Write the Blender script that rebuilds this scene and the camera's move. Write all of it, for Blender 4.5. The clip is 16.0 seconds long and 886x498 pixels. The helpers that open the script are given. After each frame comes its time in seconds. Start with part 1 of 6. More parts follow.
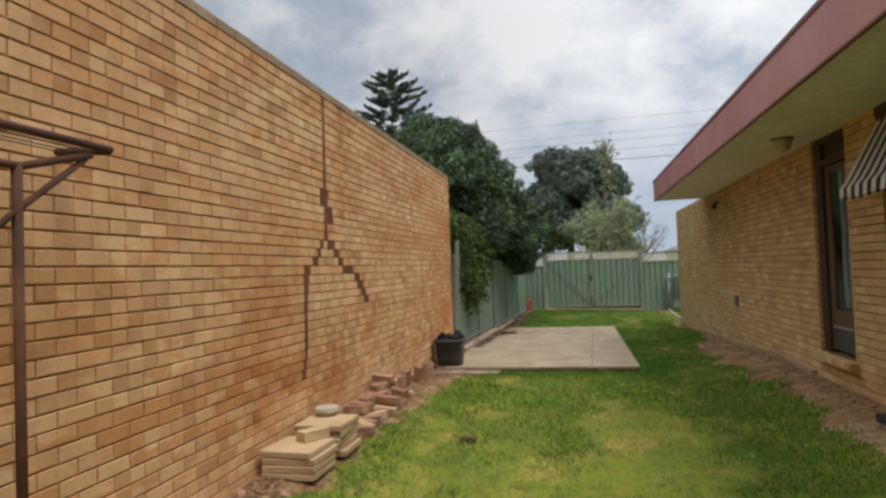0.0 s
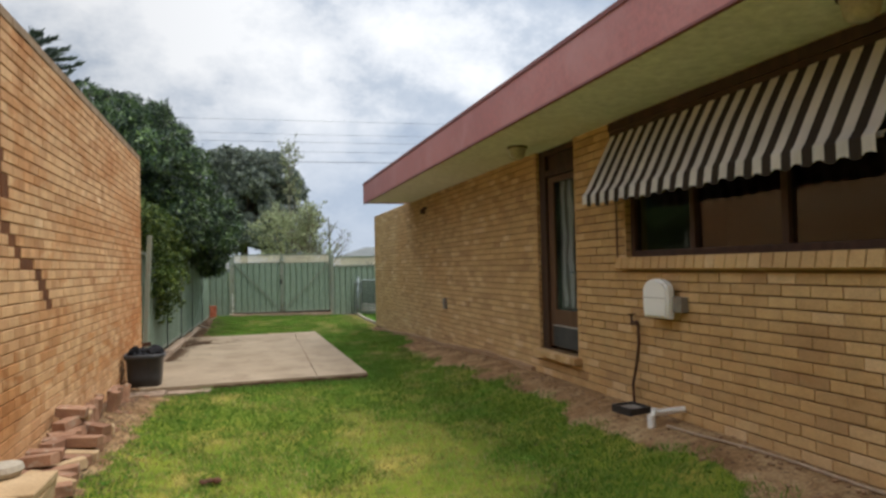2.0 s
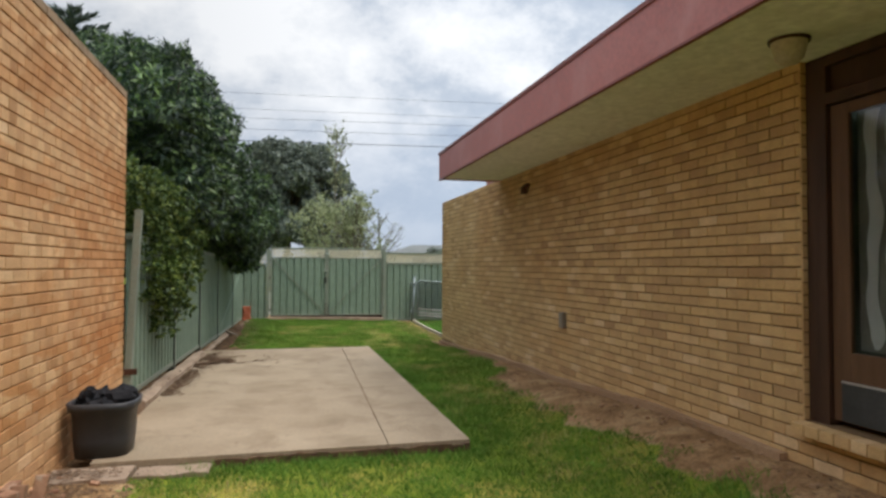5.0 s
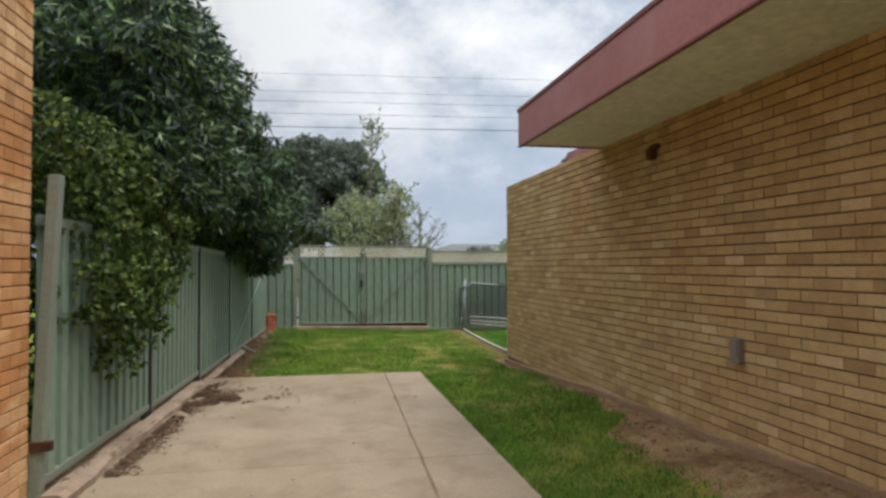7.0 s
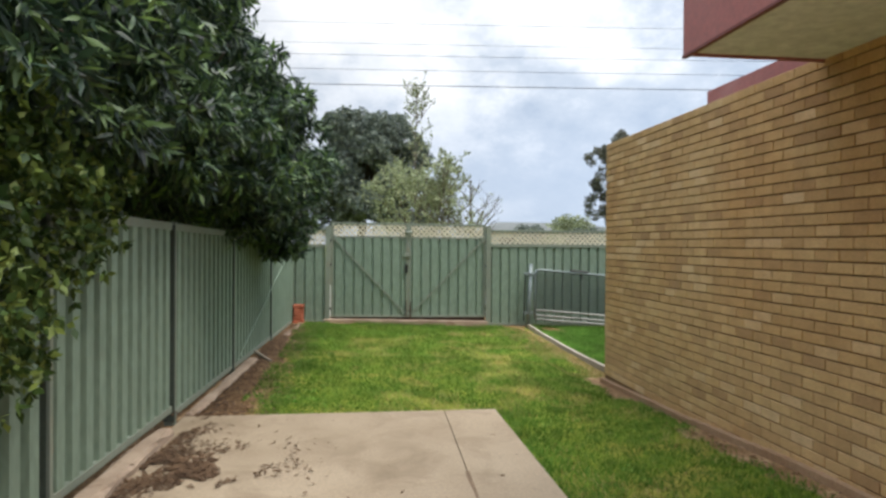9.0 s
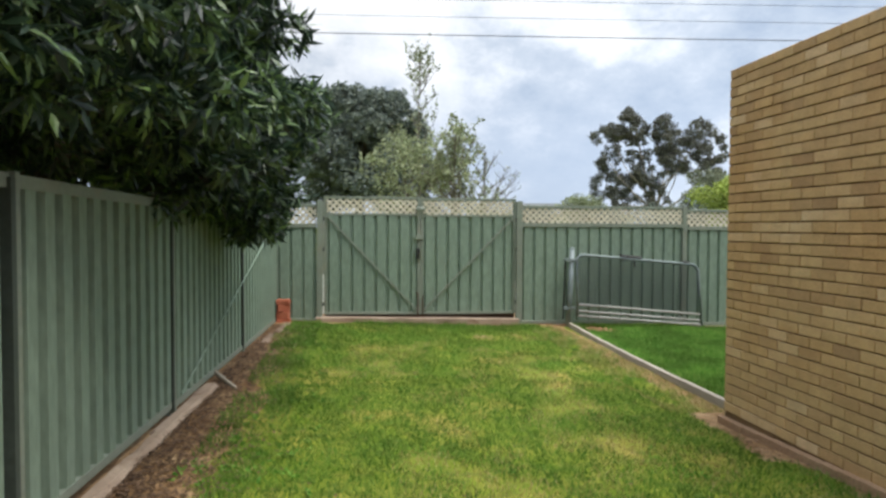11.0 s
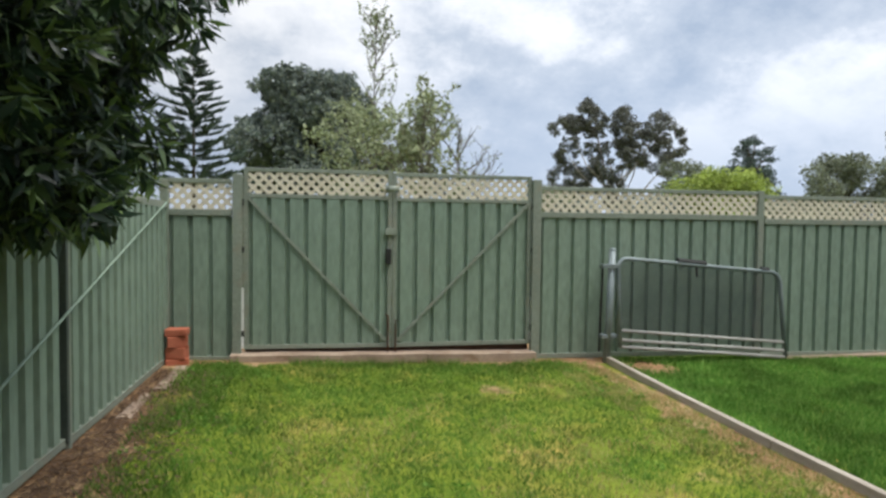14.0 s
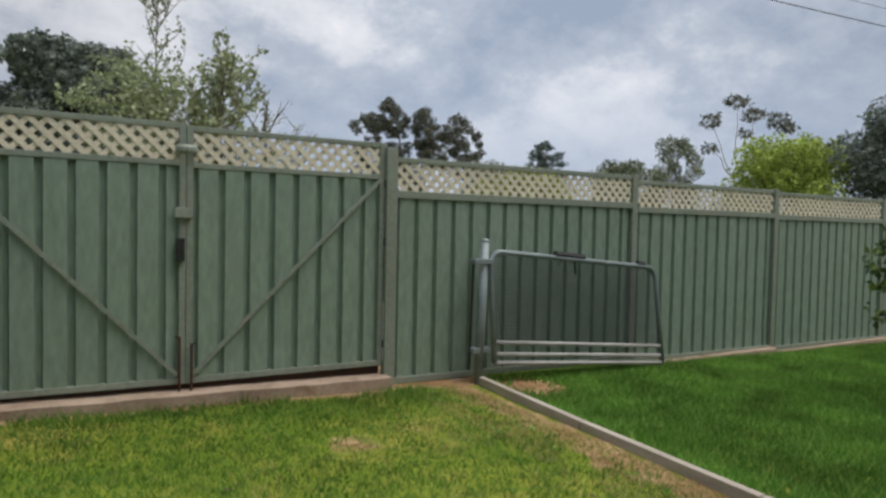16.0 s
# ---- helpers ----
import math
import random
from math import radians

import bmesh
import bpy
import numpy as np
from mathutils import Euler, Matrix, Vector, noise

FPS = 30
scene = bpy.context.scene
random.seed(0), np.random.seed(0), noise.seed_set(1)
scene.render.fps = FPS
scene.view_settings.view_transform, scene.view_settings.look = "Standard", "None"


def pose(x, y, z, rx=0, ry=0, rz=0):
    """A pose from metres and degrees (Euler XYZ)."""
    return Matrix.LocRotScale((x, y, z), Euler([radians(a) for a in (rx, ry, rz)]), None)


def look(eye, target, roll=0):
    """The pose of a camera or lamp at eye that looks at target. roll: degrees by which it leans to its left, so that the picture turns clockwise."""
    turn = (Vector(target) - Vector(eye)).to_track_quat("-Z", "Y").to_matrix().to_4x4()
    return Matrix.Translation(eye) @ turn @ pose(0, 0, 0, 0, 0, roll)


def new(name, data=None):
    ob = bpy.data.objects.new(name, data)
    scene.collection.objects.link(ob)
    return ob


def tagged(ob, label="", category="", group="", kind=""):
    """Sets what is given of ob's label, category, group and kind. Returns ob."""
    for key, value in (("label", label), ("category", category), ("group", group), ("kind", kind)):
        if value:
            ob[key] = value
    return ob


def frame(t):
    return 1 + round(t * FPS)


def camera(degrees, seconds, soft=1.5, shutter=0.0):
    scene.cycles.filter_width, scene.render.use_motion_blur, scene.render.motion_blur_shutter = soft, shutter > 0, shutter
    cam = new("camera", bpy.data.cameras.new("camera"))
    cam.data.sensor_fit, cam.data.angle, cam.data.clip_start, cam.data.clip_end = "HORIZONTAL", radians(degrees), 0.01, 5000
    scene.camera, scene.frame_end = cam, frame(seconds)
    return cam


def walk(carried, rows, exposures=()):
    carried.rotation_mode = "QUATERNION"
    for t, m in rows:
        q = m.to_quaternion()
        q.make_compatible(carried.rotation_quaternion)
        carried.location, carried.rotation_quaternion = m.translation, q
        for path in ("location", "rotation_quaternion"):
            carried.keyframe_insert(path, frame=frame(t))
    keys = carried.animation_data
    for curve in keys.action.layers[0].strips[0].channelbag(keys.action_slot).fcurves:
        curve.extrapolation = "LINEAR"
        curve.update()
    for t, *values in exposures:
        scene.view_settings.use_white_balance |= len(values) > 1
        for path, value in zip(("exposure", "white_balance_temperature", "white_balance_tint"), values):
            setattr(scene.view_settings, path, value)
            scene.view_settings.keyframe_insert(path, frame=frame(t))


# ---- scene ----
cam = camera(69.0, 16.0, soft=2.8)
PATH = [
    (0, (-0.073, 0.162, 1.603), (-0.476, 2.12, 1.668), -2.1),
    (0.5, (-0.337, 0.299, 1.604), (-0.38, 2.298, 1.664), -2.0),
    (1, (-0.584, 0.467, 1.587), (-0.331, 2.451, 1.646), -1.8),
    (1.5, (-0.775, 0.669, 1.585), (-0.274, 2.604, 1.636), -1.7),
    (2, (-0.874, 1.056, 1.562), (-0.279, 2.965, 1.613), -1.3),
    (2.5, (-0.953, 1.513, 1.559), (-0.352, 3.42, 1.608), -1.2),
    (3, (-0.998, 2.074, 1.564), (-0.405, 3.984, 1.613), -1.0),
    (3.5, (-0.975, 2.66, 1.553), (-0.414, 4.58, 1.603), -0.9),
    (4, (-0.896, 3.338, 1.545), (-0.362, 5.264, 1.599), -0.3),
    (6.5, (-0.622, 6.938, 1.548), (-0.232, 8.899, 1.599), -0.3),
    (7, (-0.598, 7.681, 1.547), (-0.229, 9.646, 1.601), -0.2),
    (7.5, (-0.535, 8.407, 1.555), (-0.215, 10.381, 1.6), -0.1),
    (8, (-0.52, 9.186, 1.542), (-0.241, 11.167, 1.568), -0.1),
    (8.5, (-0.5, 9.959, 1.561), (-0.236, 11.941, 1.569), 0.2),
    (9, (-0.505, 10.687, 1.648), (-0.26, 12.672, 1.633), 0.4),
    (9.5, (-0.491, 11.397, 1.641), (-0.259, 13.383, 1.602), 0.3),
    (12, (-0.632, 14.881, 1.542), (-0.342, 16.858, 1.472), 0.3),
    (12.5, (-0.592, 15.548, 1.537), (-0.284, 17.523, 1.465), 0.4),
    (13, (-0.58, 16.167, 1.578), (-0.263, 18.14, 1.497), 0.5),
    (13.5, (-0.562, 16.755, 1.561), (-0.23, 18.725, 1.476), 0.5),
    (14, (-0.512, 17.288, 1.526), (-0.097, 19.242, 1.441), 0.7),
    (14.5, (-0.497, 17.816, 1.471), (0.034, 19.742, 1.386), 0.9),
    (15, (-0.475, 18.353, 1.41), (0.145, 20.253, 1.329), 1.1),
    (15.5, (-0.45, 18.887, 1.36), (0.311, 20.736, 1.289), 1.3),
    (16, (-0.305, 19.369, 1.335), (0.692, 21.102, 1.265), 1.2),
]
walk(cam, [(t, look(eye, target, roll)) for t, eye, target, roll in PATH], exposures=[(0.0, 0.50, 6450, 10), (1.0, 0.63, 6400, 10), (4.0, 0.70, 6380, 10), (7.0, 0.60, 6380, 10), (9.0, 0.93, 6350, 10), (12.5, 0.86, 6280, 10), (14.5, 0.66, 6300, 11), (16.0, 0.32, 6350, 12)])

# ---------------- world, sun ----------------
SUN_DIR = Vector((0.32, -0.22, 0.92)).normalized()
THIN_CLOUD = Vector((0.56, 0.76, 0.34)).normalized()
world = bpy.data.worlds.new("world")
scene.world = world
world.use_nodes = True
WT = world.node_tree
WT.nodes.clear()


def wn(kind, **kw):
    n = WT.nodes.new(kind)
    for k, v in kw.items():
        n.inputs[k].default_value = v
    return n


def wl(a, b):
    WT.links.new(a, b)


tc = wn("ShaderNodeTexCoord")
sep = wn("ShaderNodeSeparateXYZ")
wl(tc.outputs["Generated"], sep.inputs[0])
# clouds lie on a high flat layer: direction / (height + bias)
add = WT.nodes.new("ShaderNodeMath")
add.operation = "ADD"
add.inputs[1].default_value = 0.55
mx = WT.nodes.new("ShaderNodeMath")
mx.operation = "MAXIMUM"
mx.inputs[1].default_value = 0.0
wl(sep.outputs[2], mx.inputs[0])
wl(mx.outputs[0], add.inputs[0])
comb = wn("ShaderNodeCombineXYZ")
for i in (0, 1):
    d = WT.nodes.new("ShaderNodeMath")
    d.operation = "DIVIDE"
    wl(sep.outputs[i], d.inputs[0])
    wl(add.outputs[0], d.inputs[1])
    wl(d.outputs[0], comb.inputs[i])
comb.inputs[2].default_value = 0.7
n1 = wn("ShaderNodeTexNoise", Scale=2.1, Detail=9.0, Roughness=0.62, Distortion=0.0)
wl(comb.outputs[0], n1.inputs["Vector"])
r1 = WT.nodes.new("ShaderNodeValToRGB")
r1.color_ramp.elements[0].position = 0.36
r1.color_ramp.elements[0].color = (0.33, 0.395, 0.49, 1)
r1.color_ramp.elements[1].position = 0.60
r1.color_ramp.elements[1].color = (0.88, 0.885, 0.89, 1)
e = r1.color_ramp.elements.new(0.46)
e.color = (0.49, 0.54, 0.61, 1)
e = r1.color_ramp.elements.new(0.52)
e.color = (0.70, 0.725, 0.76, 1)
wl(n1.outputs[0], r1.inputs[0])
# the cloud is thinner and brighter in one part
nv = wn("ShaderNodeVectorMath")
nv.operation = "NORMALIZE"
wl(tc.outputs["Generated"], nv.inputs[0])
dot = wn("ShaderNodeVectorMath")
dot.operation = "DOT_PRODUCT"
dot.inputs[1].default_value = THIN_CLOUD
wl(nv.outputs[0], dot.inputs[0])
glow = WT.nodes.new("ShaderNodeMapRange")
glow.inputs[1].default_value, glow.inputs[2].default_value = 0.70, 1.0
glow.inputs[3].default_value, glow.inputs[4].default_value = 1.0, 1.40
wl(dot.outputs["Value"], glow.inputs[0])
mul = WT.nodes.new("ShaderNodeVectorMath")
mul.operation = "SCALE"
# low down the far cloud base is an even blue-grey
low = WT.nodes.new("ShaderNodeMapRange")
low.interpolation_type = "SMOOTHSTEP"
low.inputs[1].default_value, low.inputs[2].default_value = 0.05, 0.29
low.inputs[3].default_value, low.inputs[4].default_value = 0.78, 0.0
wl(sep.outputs[2], low.inputs[0])
base = WT.nodes.new("ShaderNodeMix")
base.data_type = "RGBA"
base.inputs[7].default_value = (0.40, 0.475, 0.595, 1)
wl(low.outputs[0], base.inputs[0])
wl(r1.outputs[0], base.inputs[6])
wl(base.outputs[2], mul.inputs[0])
wl(glow.outputs[0], mul.inputs["Scale"])
sky = WT.nodes.new("ShaderNodeTexSky")
sky.sky_type, sky.sun_disc = "NISHITA", False
sky.sun_elevation = math.asin(SUN_DIR.z)
sky.sun_rotation = math.atan2(SUN_DIR.x, SUN_DIR.y)
bg_sky = wn("ShaderNodeBackground", Strength=0.05)
wl(sky.outputs[0], bg_sky.inputs[0])
# an overcast sky is about three times brighter overhead than low down
cie = WT.nodes.new("ShaderNodeMapRange")
cie.interpolation_type = "SMOOTHSTEP"
cie.inputs[1].default_value, cie.inputs[2].default_value = 0.35, 1.0
cie.inputs[3].default_value, cie.inputs[4].default_value = 1.0, 3.3
wl(sep.outputs[2], cie.inputs[0])
mul2 = WT.nodes.new("ShaderNodeVectorMath")
mul2.operation = "SCALE"
wl(mul.outputs[0], mul2.inputs[0])
wl(cie.outputs[0], mul2.inputs["Scale"])
bg_cl = wn("ShaderNodeBackground", Strength=0.62)
wl(mul2.outputs[0], bg_cl.inputs[0])
addsh = wn("ShaderNodeMixShader", Fac=0.93)
wl(bg_sky.outputs[0], addsh.inputs[1])
wl(bg_cl.outputs[0], addsh.inputs[2])
outw = wn("ShaderNodeOutputWorld")
wl(addsh.outputs[0], outw.inputs[0])

sun_data = bpy.data.lights.new("sun", "SUN")
sun_data.energy, sun_data.angle, sun_data.color = 2.0, radians(35), (1.0, 0.93, 0.83)
sun = new("sun", sun_data)
sun.matrix_world = look(SUN_DIR * 50, (0, 0, 0))

# ---------------- materials ----------------


def material(name, rough=0.8, metal=0.0, spec=0.3):
    m = bpy.data.materials.new(name)
    m.use_nodes = True
    b = m.node_tree.nodes["Principled BSDF"]
    b.inputs["Roughness"].default_value = rough
    b.inputs["Metallic"].default_value = metal
    b.inputs["Specular IOR Level"].default_value = spec
    return m, m.node_tree, b


def node(t, kind, **kw):
    n = t.nodes.new(kind)
    for k, v in kw.items():
        n.inputs[k].default_value = v
    return n


def ramp(t, src, *stops):
    r = t.nodes.new("ShaderNodeValToRGB")
    el = r.color_ramp.elements
    while len(el) < len(stops):
        el.new(0.5)
    for x, (p, c) in zip(el, stops):
        x.position, x.color = p, (*c, 1) if len(c) == 3 else (c[0], c[0], c[0], 1)
    t.links.new(src, r.inputs[0])
    return r.outputs[0]


def mixc(t, fac, a, b, blend="MIX"):
    m = t.nodes.new("ShaderNodeMix")
    m.data_type, m.blend_type = "RGBA", blend
    for sock, v in ((m.inputs[0], fac), (m.inputs[6], a), (m.inputs[7], b)):
        if hasattr(v, "is_output"):
            t.links.new(v, sock)
        else:
            sock.default_value = v if isinstance(v, (int, float)) else (*v, 1)
    return m.outputs[2]


def coords(t, scale=(1, 1, 1), world_space=True):
    """Real-world coordinates in metres."""
    if world_space:
        g = t.nodes.new("ShaderNodeNewGeometry").outputs["Position"]
    else:
        g = t.nodes.new("ShaderNodeTexCoord").outputs["Object"]
    mp = t.nodes.new("ShaderNodeMapping")
    mp.inputs["Scale"].default_value = scale
    t.links.new(g, mp.inputs[0])
    return mp.outputs[0]


def noise_of(t, scale, detail=4, rough=0.55, vec=None, dist=0.0):
    n = node(t, "ShaderNodeTexNoise", Scale=scale, Detail=detail, Roughness=rough, Distortion=dist)
    t.links.new(vec if vec else coords(t), n.inputs["Vector"])
    return n.outputs[0]


def bump(t, b, height, strength=0.3, dist=0.01):
    n = node(t, "ShaderNodeBump", Strength=strength, Distance=dist)
    t.links.new(height, n.inputs["Height"])
    t.links.new(n.outputs[0], b.inputs["Normal"])


def two_scale(name, dark, light, big=1.2, fine=40, rough=0.8, metal=0.0, bump_s=0.3, bump_d=0.004, spec=0.3, stain=None, stain_at=(0.55, 0.72), stretch=(1, 1, 1)):
    m, t, b = material(name, rough, metal, spec)
    v = coords(t, stretch)
    c1 = ramp(t, noise_of(t, big, 5, vec=v), (0.3, dark), (0.7, light))
    f = noise_of(t, fine, 4, vec=v)
    g = ramp(t, f, (0.25, (0.78,)), (0.75, (1.16,)))
    col = mixc(t, 1.0, c1, g, "MULTIPLY")
    if stain:
        k = ramp(t, noise_of(t, big * 2.3, 6, 0.65, dist=0.4), (stain_at[0], (0.0,)), (stain_at[1], (1.0,)))
        col = mixc(t, k, col, stain)
    t.links.new(col, b.inputs["Base Color"])
    rr = ramp(t, f, (0.2, (max(rough - 0.12, 0.02),)), (0.8, (min(rough + 0.1, 1),)))
    t.links.new(rr, b.inputs["Roughness"])
    bump(t, b, f, bump_s, bump_d)
    return m


def brick_material(name, stops, patch, patch_at, joined, stain, halves=False):
    """Fired clay: each brick its own shade, kiln marks, stains that run over the wall."""
    m, t, b = material(name, 0.9, 0, 0.15)
    if joined:
        rnd = t.nodes.new("ShaderNodeNewGeometry").outputs["Random Per Island"]
    else:
        rnd = t.nodes.new("ShaderNodeObjectInfo").outputs["Random"]
    c = ramp(t, rnd, *stops)
    v = coords(t)
    big = noise_of(t, 0.55, 5, 0.6, v, 0.3)
    k = ramp(t, big, (patch_at[0], (0.0,)), (patch_at[1], (0.75,)))
    c = mixc(t, k, c, patch, "MULTIPLY")
    run = noise_of(t, 6, 4, 0.6, coords(t, (1, 1, 0.8)))
    c = mixc(t, 1.0, c, ramp(t, run, (0.3, (0.88,)), (0.7, (1.08,))), "MULTIPLY")
    st = t.nodes.new("ShaderNodeMath")
    st.operation = "MULTIPLY_ADD"
    st.inputs[1].default_value = 0.22
    t.links.new(rnd, st.inputs[0])
    t.links.new(noise_of(t, 1.3, 5, 0.6, coords(t, (1, 0.55, 1.7)), 0.6), st.inputs[2])
    st = st.outputs[0]
    sx = t.nodes.new("ShaderNodeSeparateXYZ")
    t.links.new(v, sx.inputs[0])
    # damp marks lie in a ragged band some way up the wall
    band = ramp(t, sx.outputs[2], (0.30, (0.25,)), (0.55, (1.0,)), (0.95, (1.0,)), (1.0, (0.7,)))
    k2 = mixc(t, 1.0, ramp(t, st, (0.60, (0.0,)), (0.655, (stain,))), band, "MULTIPLY")
    c = mixc(t, k2, c, patch, "MULTIPLY")
    if halves:
        # kiln marks that end half way along a brick
        ad, sn, wh = (t.nodes.new(k) for k in ("ShaderNodeVectorMath", "ShaderNodeVectorMath", "ShaderNodeTexWhiteNoise"))
        ad.operation, sn.operation = "ADD", "SNAP"
        ad.inputs[1].default_value, sn.inputs[1].default_value = (50.0, 7.0, 0.02), (100.0, 0.118, 0.081)
        t.links.new(v, ad.inputs[0])
        t.links.new(ad.outputs[0], sn.inputs[0])
        t.links.new(sn.outputs[0], wh.inputs["Vector"])
        hv = ramp(t, wh.outputs["Value"], (0.0, (0.74, 0.66, 0.60)), (0.22, (0.90, 0.87, 0.85)), (0.5, (1.0, 1.0, 1.0)), (1.0, (1.10, 1.12, 1.14)))
        c = mixc(t, ramp(t, noise_of(t, 0.8, 4, 0.6, v), (0.38, (0.25,)), (0.58, (1.0,))), c, mixc(t, 1.0, c, hv, "MULTIPLY"))
    g = noise_of(t, 70, 5, 0.65, v)
    c = mixc(t, 1.0, c, ramp(t, g, (0.25, (0.82,)), (0.75, (1.12,))), "MULTIPLY")
    t.links.new(c, b.inputs["Base Color"])
    bump(t, b, g, 0.45, 0.004)
    return m


TAN = ((0.0, (0.53, 0.295, 0.145)), (0.12, (0.60, 0.355, 0.178)), (0.5, (0.64, 0.39, 0.20)), (0.85, (0.68, 0.428, 0.226)), (1.0, (0.72, 0.485, 0.28)))
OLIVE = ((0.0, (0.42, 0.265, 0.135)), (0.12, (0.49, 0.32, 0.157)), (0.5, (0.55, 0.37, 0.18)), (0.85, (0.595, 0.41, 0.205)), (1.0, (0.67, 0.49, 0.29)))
M_BRICK_L = brick_material("tan_brick", TAN, (0.79, 0.61, 0.465), (0.5, 0.72), False, 0.95, True)
M_BRICK_LJ = brick_material("tan_brick_joined", TAN, (0.79, 0.61, 0.465), (0.5, 0.72), True, 0.95, True)
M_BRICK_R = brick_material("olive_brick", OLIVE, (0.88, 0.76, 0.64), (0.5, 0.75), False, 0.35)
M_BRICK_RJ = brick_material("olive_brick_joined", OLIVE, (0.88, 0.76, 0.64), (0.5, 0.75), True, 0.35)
M_MORTAR_L = two_scale("tan_mortar", (0.32, 0.175, 0.08), (0.42, 0.24, 0.115), 1.5, 90, 0.95, bump_s=0.6)
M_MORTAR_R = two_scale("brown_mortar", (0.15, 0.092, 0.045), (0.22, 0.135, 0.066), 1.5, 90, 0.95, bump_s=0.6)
M_CAPBRICK = two_scale("weathered_cap_brick", (0.22, 0.15, 0.09), (0.38, 0.26, 0.155), 3, 50, 0.95, bump_s=0.5)
M_OUTLET = two_scale("dull_grey_box", (0.20, 0.175, 0.145), (0.28, 0.25, 0.21), 4, 60, 0.6)
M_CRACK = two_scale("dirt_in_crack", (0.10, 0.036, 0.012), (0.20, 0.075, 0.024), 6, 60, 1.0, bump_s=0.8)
M_FENCE = two_scale("green_fence_paint", (0.184, 0.247, 0.188), (0.217, 0.284, 0.216), 0.8, 25, 0.62, spec=0.22, bump_s=0.06, bump_d=0.002, stain=(0.185, 0.22, 0.17), stain_at=(0.6, 0.85), stretch=(1, 1, 0.3))
M_RAIL = two_scale("grey_green_rail_paint", (0.19, 0.22, 0.175), (0.23, 0.262, 0.208), 2.0, 30, 0.5, spec=0.4, bump_s=0.06, bump_d=0.002, stain=(0.24, 0.215, 0.16), stain_at=(0.54, 0.8))
M_LATTICE = two_scale("cream_lattice", (0.60, 0.545, 0.42), (0.71, 0.655, 0.51), 3, 40, 0.55, bump_s=0.1, stain=(0.52, 0.47, 0.33), stain_at=(0.6, 0.85))
M_CONC = two_scale("concrete", (0.25, 0.192, 0.128), (0.34, 0.27, 0.188), 0.9, 55, 0.9, bump_s=0.25, bump_d=0.003, stain=(0.19, 0.142, 0.092), stain_at=(0.48, 0.76))
M_SILL = two_scale("tan_concrete", (0.25, 0.18, 0.13), (0.39, 0.30, 0.22), 2.2, 45, 0.95, bump_s=0.5, bump_d=0.006, stain=(0.20, 0.13, 0.08), stain_at=(0.55, 0.72))
M_DARKIRON = two_scale("black_steel", (0.018, 0.019, 0.018), (0.04, 0.041, 0.038), 5, 50, 0.55, metal=0.2, bump_s=0.2)
M_SEAM = two_scale("channel_shade_green", (0.045, 0.06, 0.05), (0.07, 0.085, 0.07), 2, 30, 0.6, bump_s=0.05)
M_KERB = two_scale("old_concrete", (0.30, 0.26, 0.20), (0.44, 0.39, 0.31), 2.2, 45, 0.95, bump_s=0.6, bump_d=0.008, stain=(0.16, 0.12, 0.08), stain_at=(0.52, 0.7))
M_FASCIA = two_scale("red_fascia_paint", (0.36, 0.12, 0.105), (0.44, 0.165, 0.145), 0.7, 30, 0.45, spec=0.5, bump_s=0.05, bump_d=0.002, stain=(0.46, 0.22, 0.20), stain_at=(0.5, 0.8))
M_SOFFIT = two_scale("pale_soffit_paint", (0.70, 0.69, 0.66), (0.80, 0.79, 0.76), 0.6, 14, 0.75, bump_s=0.05, stain=(0.60, 0.58, 0.53), stain_at=(0.55, 0.8))
M_BROWNWOOD = two_scale("dark_brown_stained_wood", (0.035, 0.018, 0.012), (0.07, 0.035, 0.022), 2, 60, 0.55, bump_s=0.25, stretch=(6, 6, 0.6))
M_DOOR = two_scale("brown_door_timber", (0.085, 0.045, 0.026), (0.14, 0.075, 0.042), 2, 60, 0.5, bump_s=0.25, stretch=(6, 6, 0.6))
M_DARKPANEL = two_scale("dark_kickplate", (0.03, 0.032, 0.035), (0.06, 0.062, 0.065), 3, 40, 0.5, bump_s=0.1)
M_CURTAIN = two_scale("grey_white_curtain", (0.56, 0.55, 0.51), (0.66, 0.65, 0.61), 2, 80, 0.9, bump_s=0.1)
M_ROOM = two_scale("room_plaster_painted_dim", (0.10, 0.085, 0.07), (0.14, 0.12, 0.10), 0.6, 20, 0.95)
M_WHITEPL = two_scale("white_plastic", (0.82, 0.81, 0.78), (0.87, 0.86, 0.83), 3, 300, 0.45, bump_s=0.05)
M_GREYMETAL = two_scale("grey_painted_metal", (0.30, 0.29, 0.27), (0.40, 0.39, 0.36), 3, 40, 0.5, bump_s=0.1)
M_GALV = two_scale("galvanised_steel", (0.145, 0.18, 0.18), (0.245, 0.285, 0.285), 5, 60, 0.55, metal=0.3, bump_s=0.15)
M_WIRE = two_scale("weathered_wire", (0.03, 0.038, 0.038), (0.055, 0.066, 0.066), 5, 60, 0.6, metal=0.4, bump_s=0.1)
M_RUSTPIPE = two_scale("brown_pipe", (0.06, 0.03, 0.02), (0.11, 0.05, 0.03), 5, 60, 0.7, bump_s=0.2)
M_BLACKPL = two_scale("black_plastic", (0.018, 0.019, 0.022), (0.035, 0.036, 0.04), 4, 40, 0.5, spec=0.5, bump_s=0.15, stain=(0.10, 0.085, 0.07), stain_at=(0.58, 0.8))
M_TERRA = two_scale("terracotta", (0.34, 0.095, 0.05), (0.45, 0.15, 0.085), 6, 60, 0.85, bump_s=0.4)
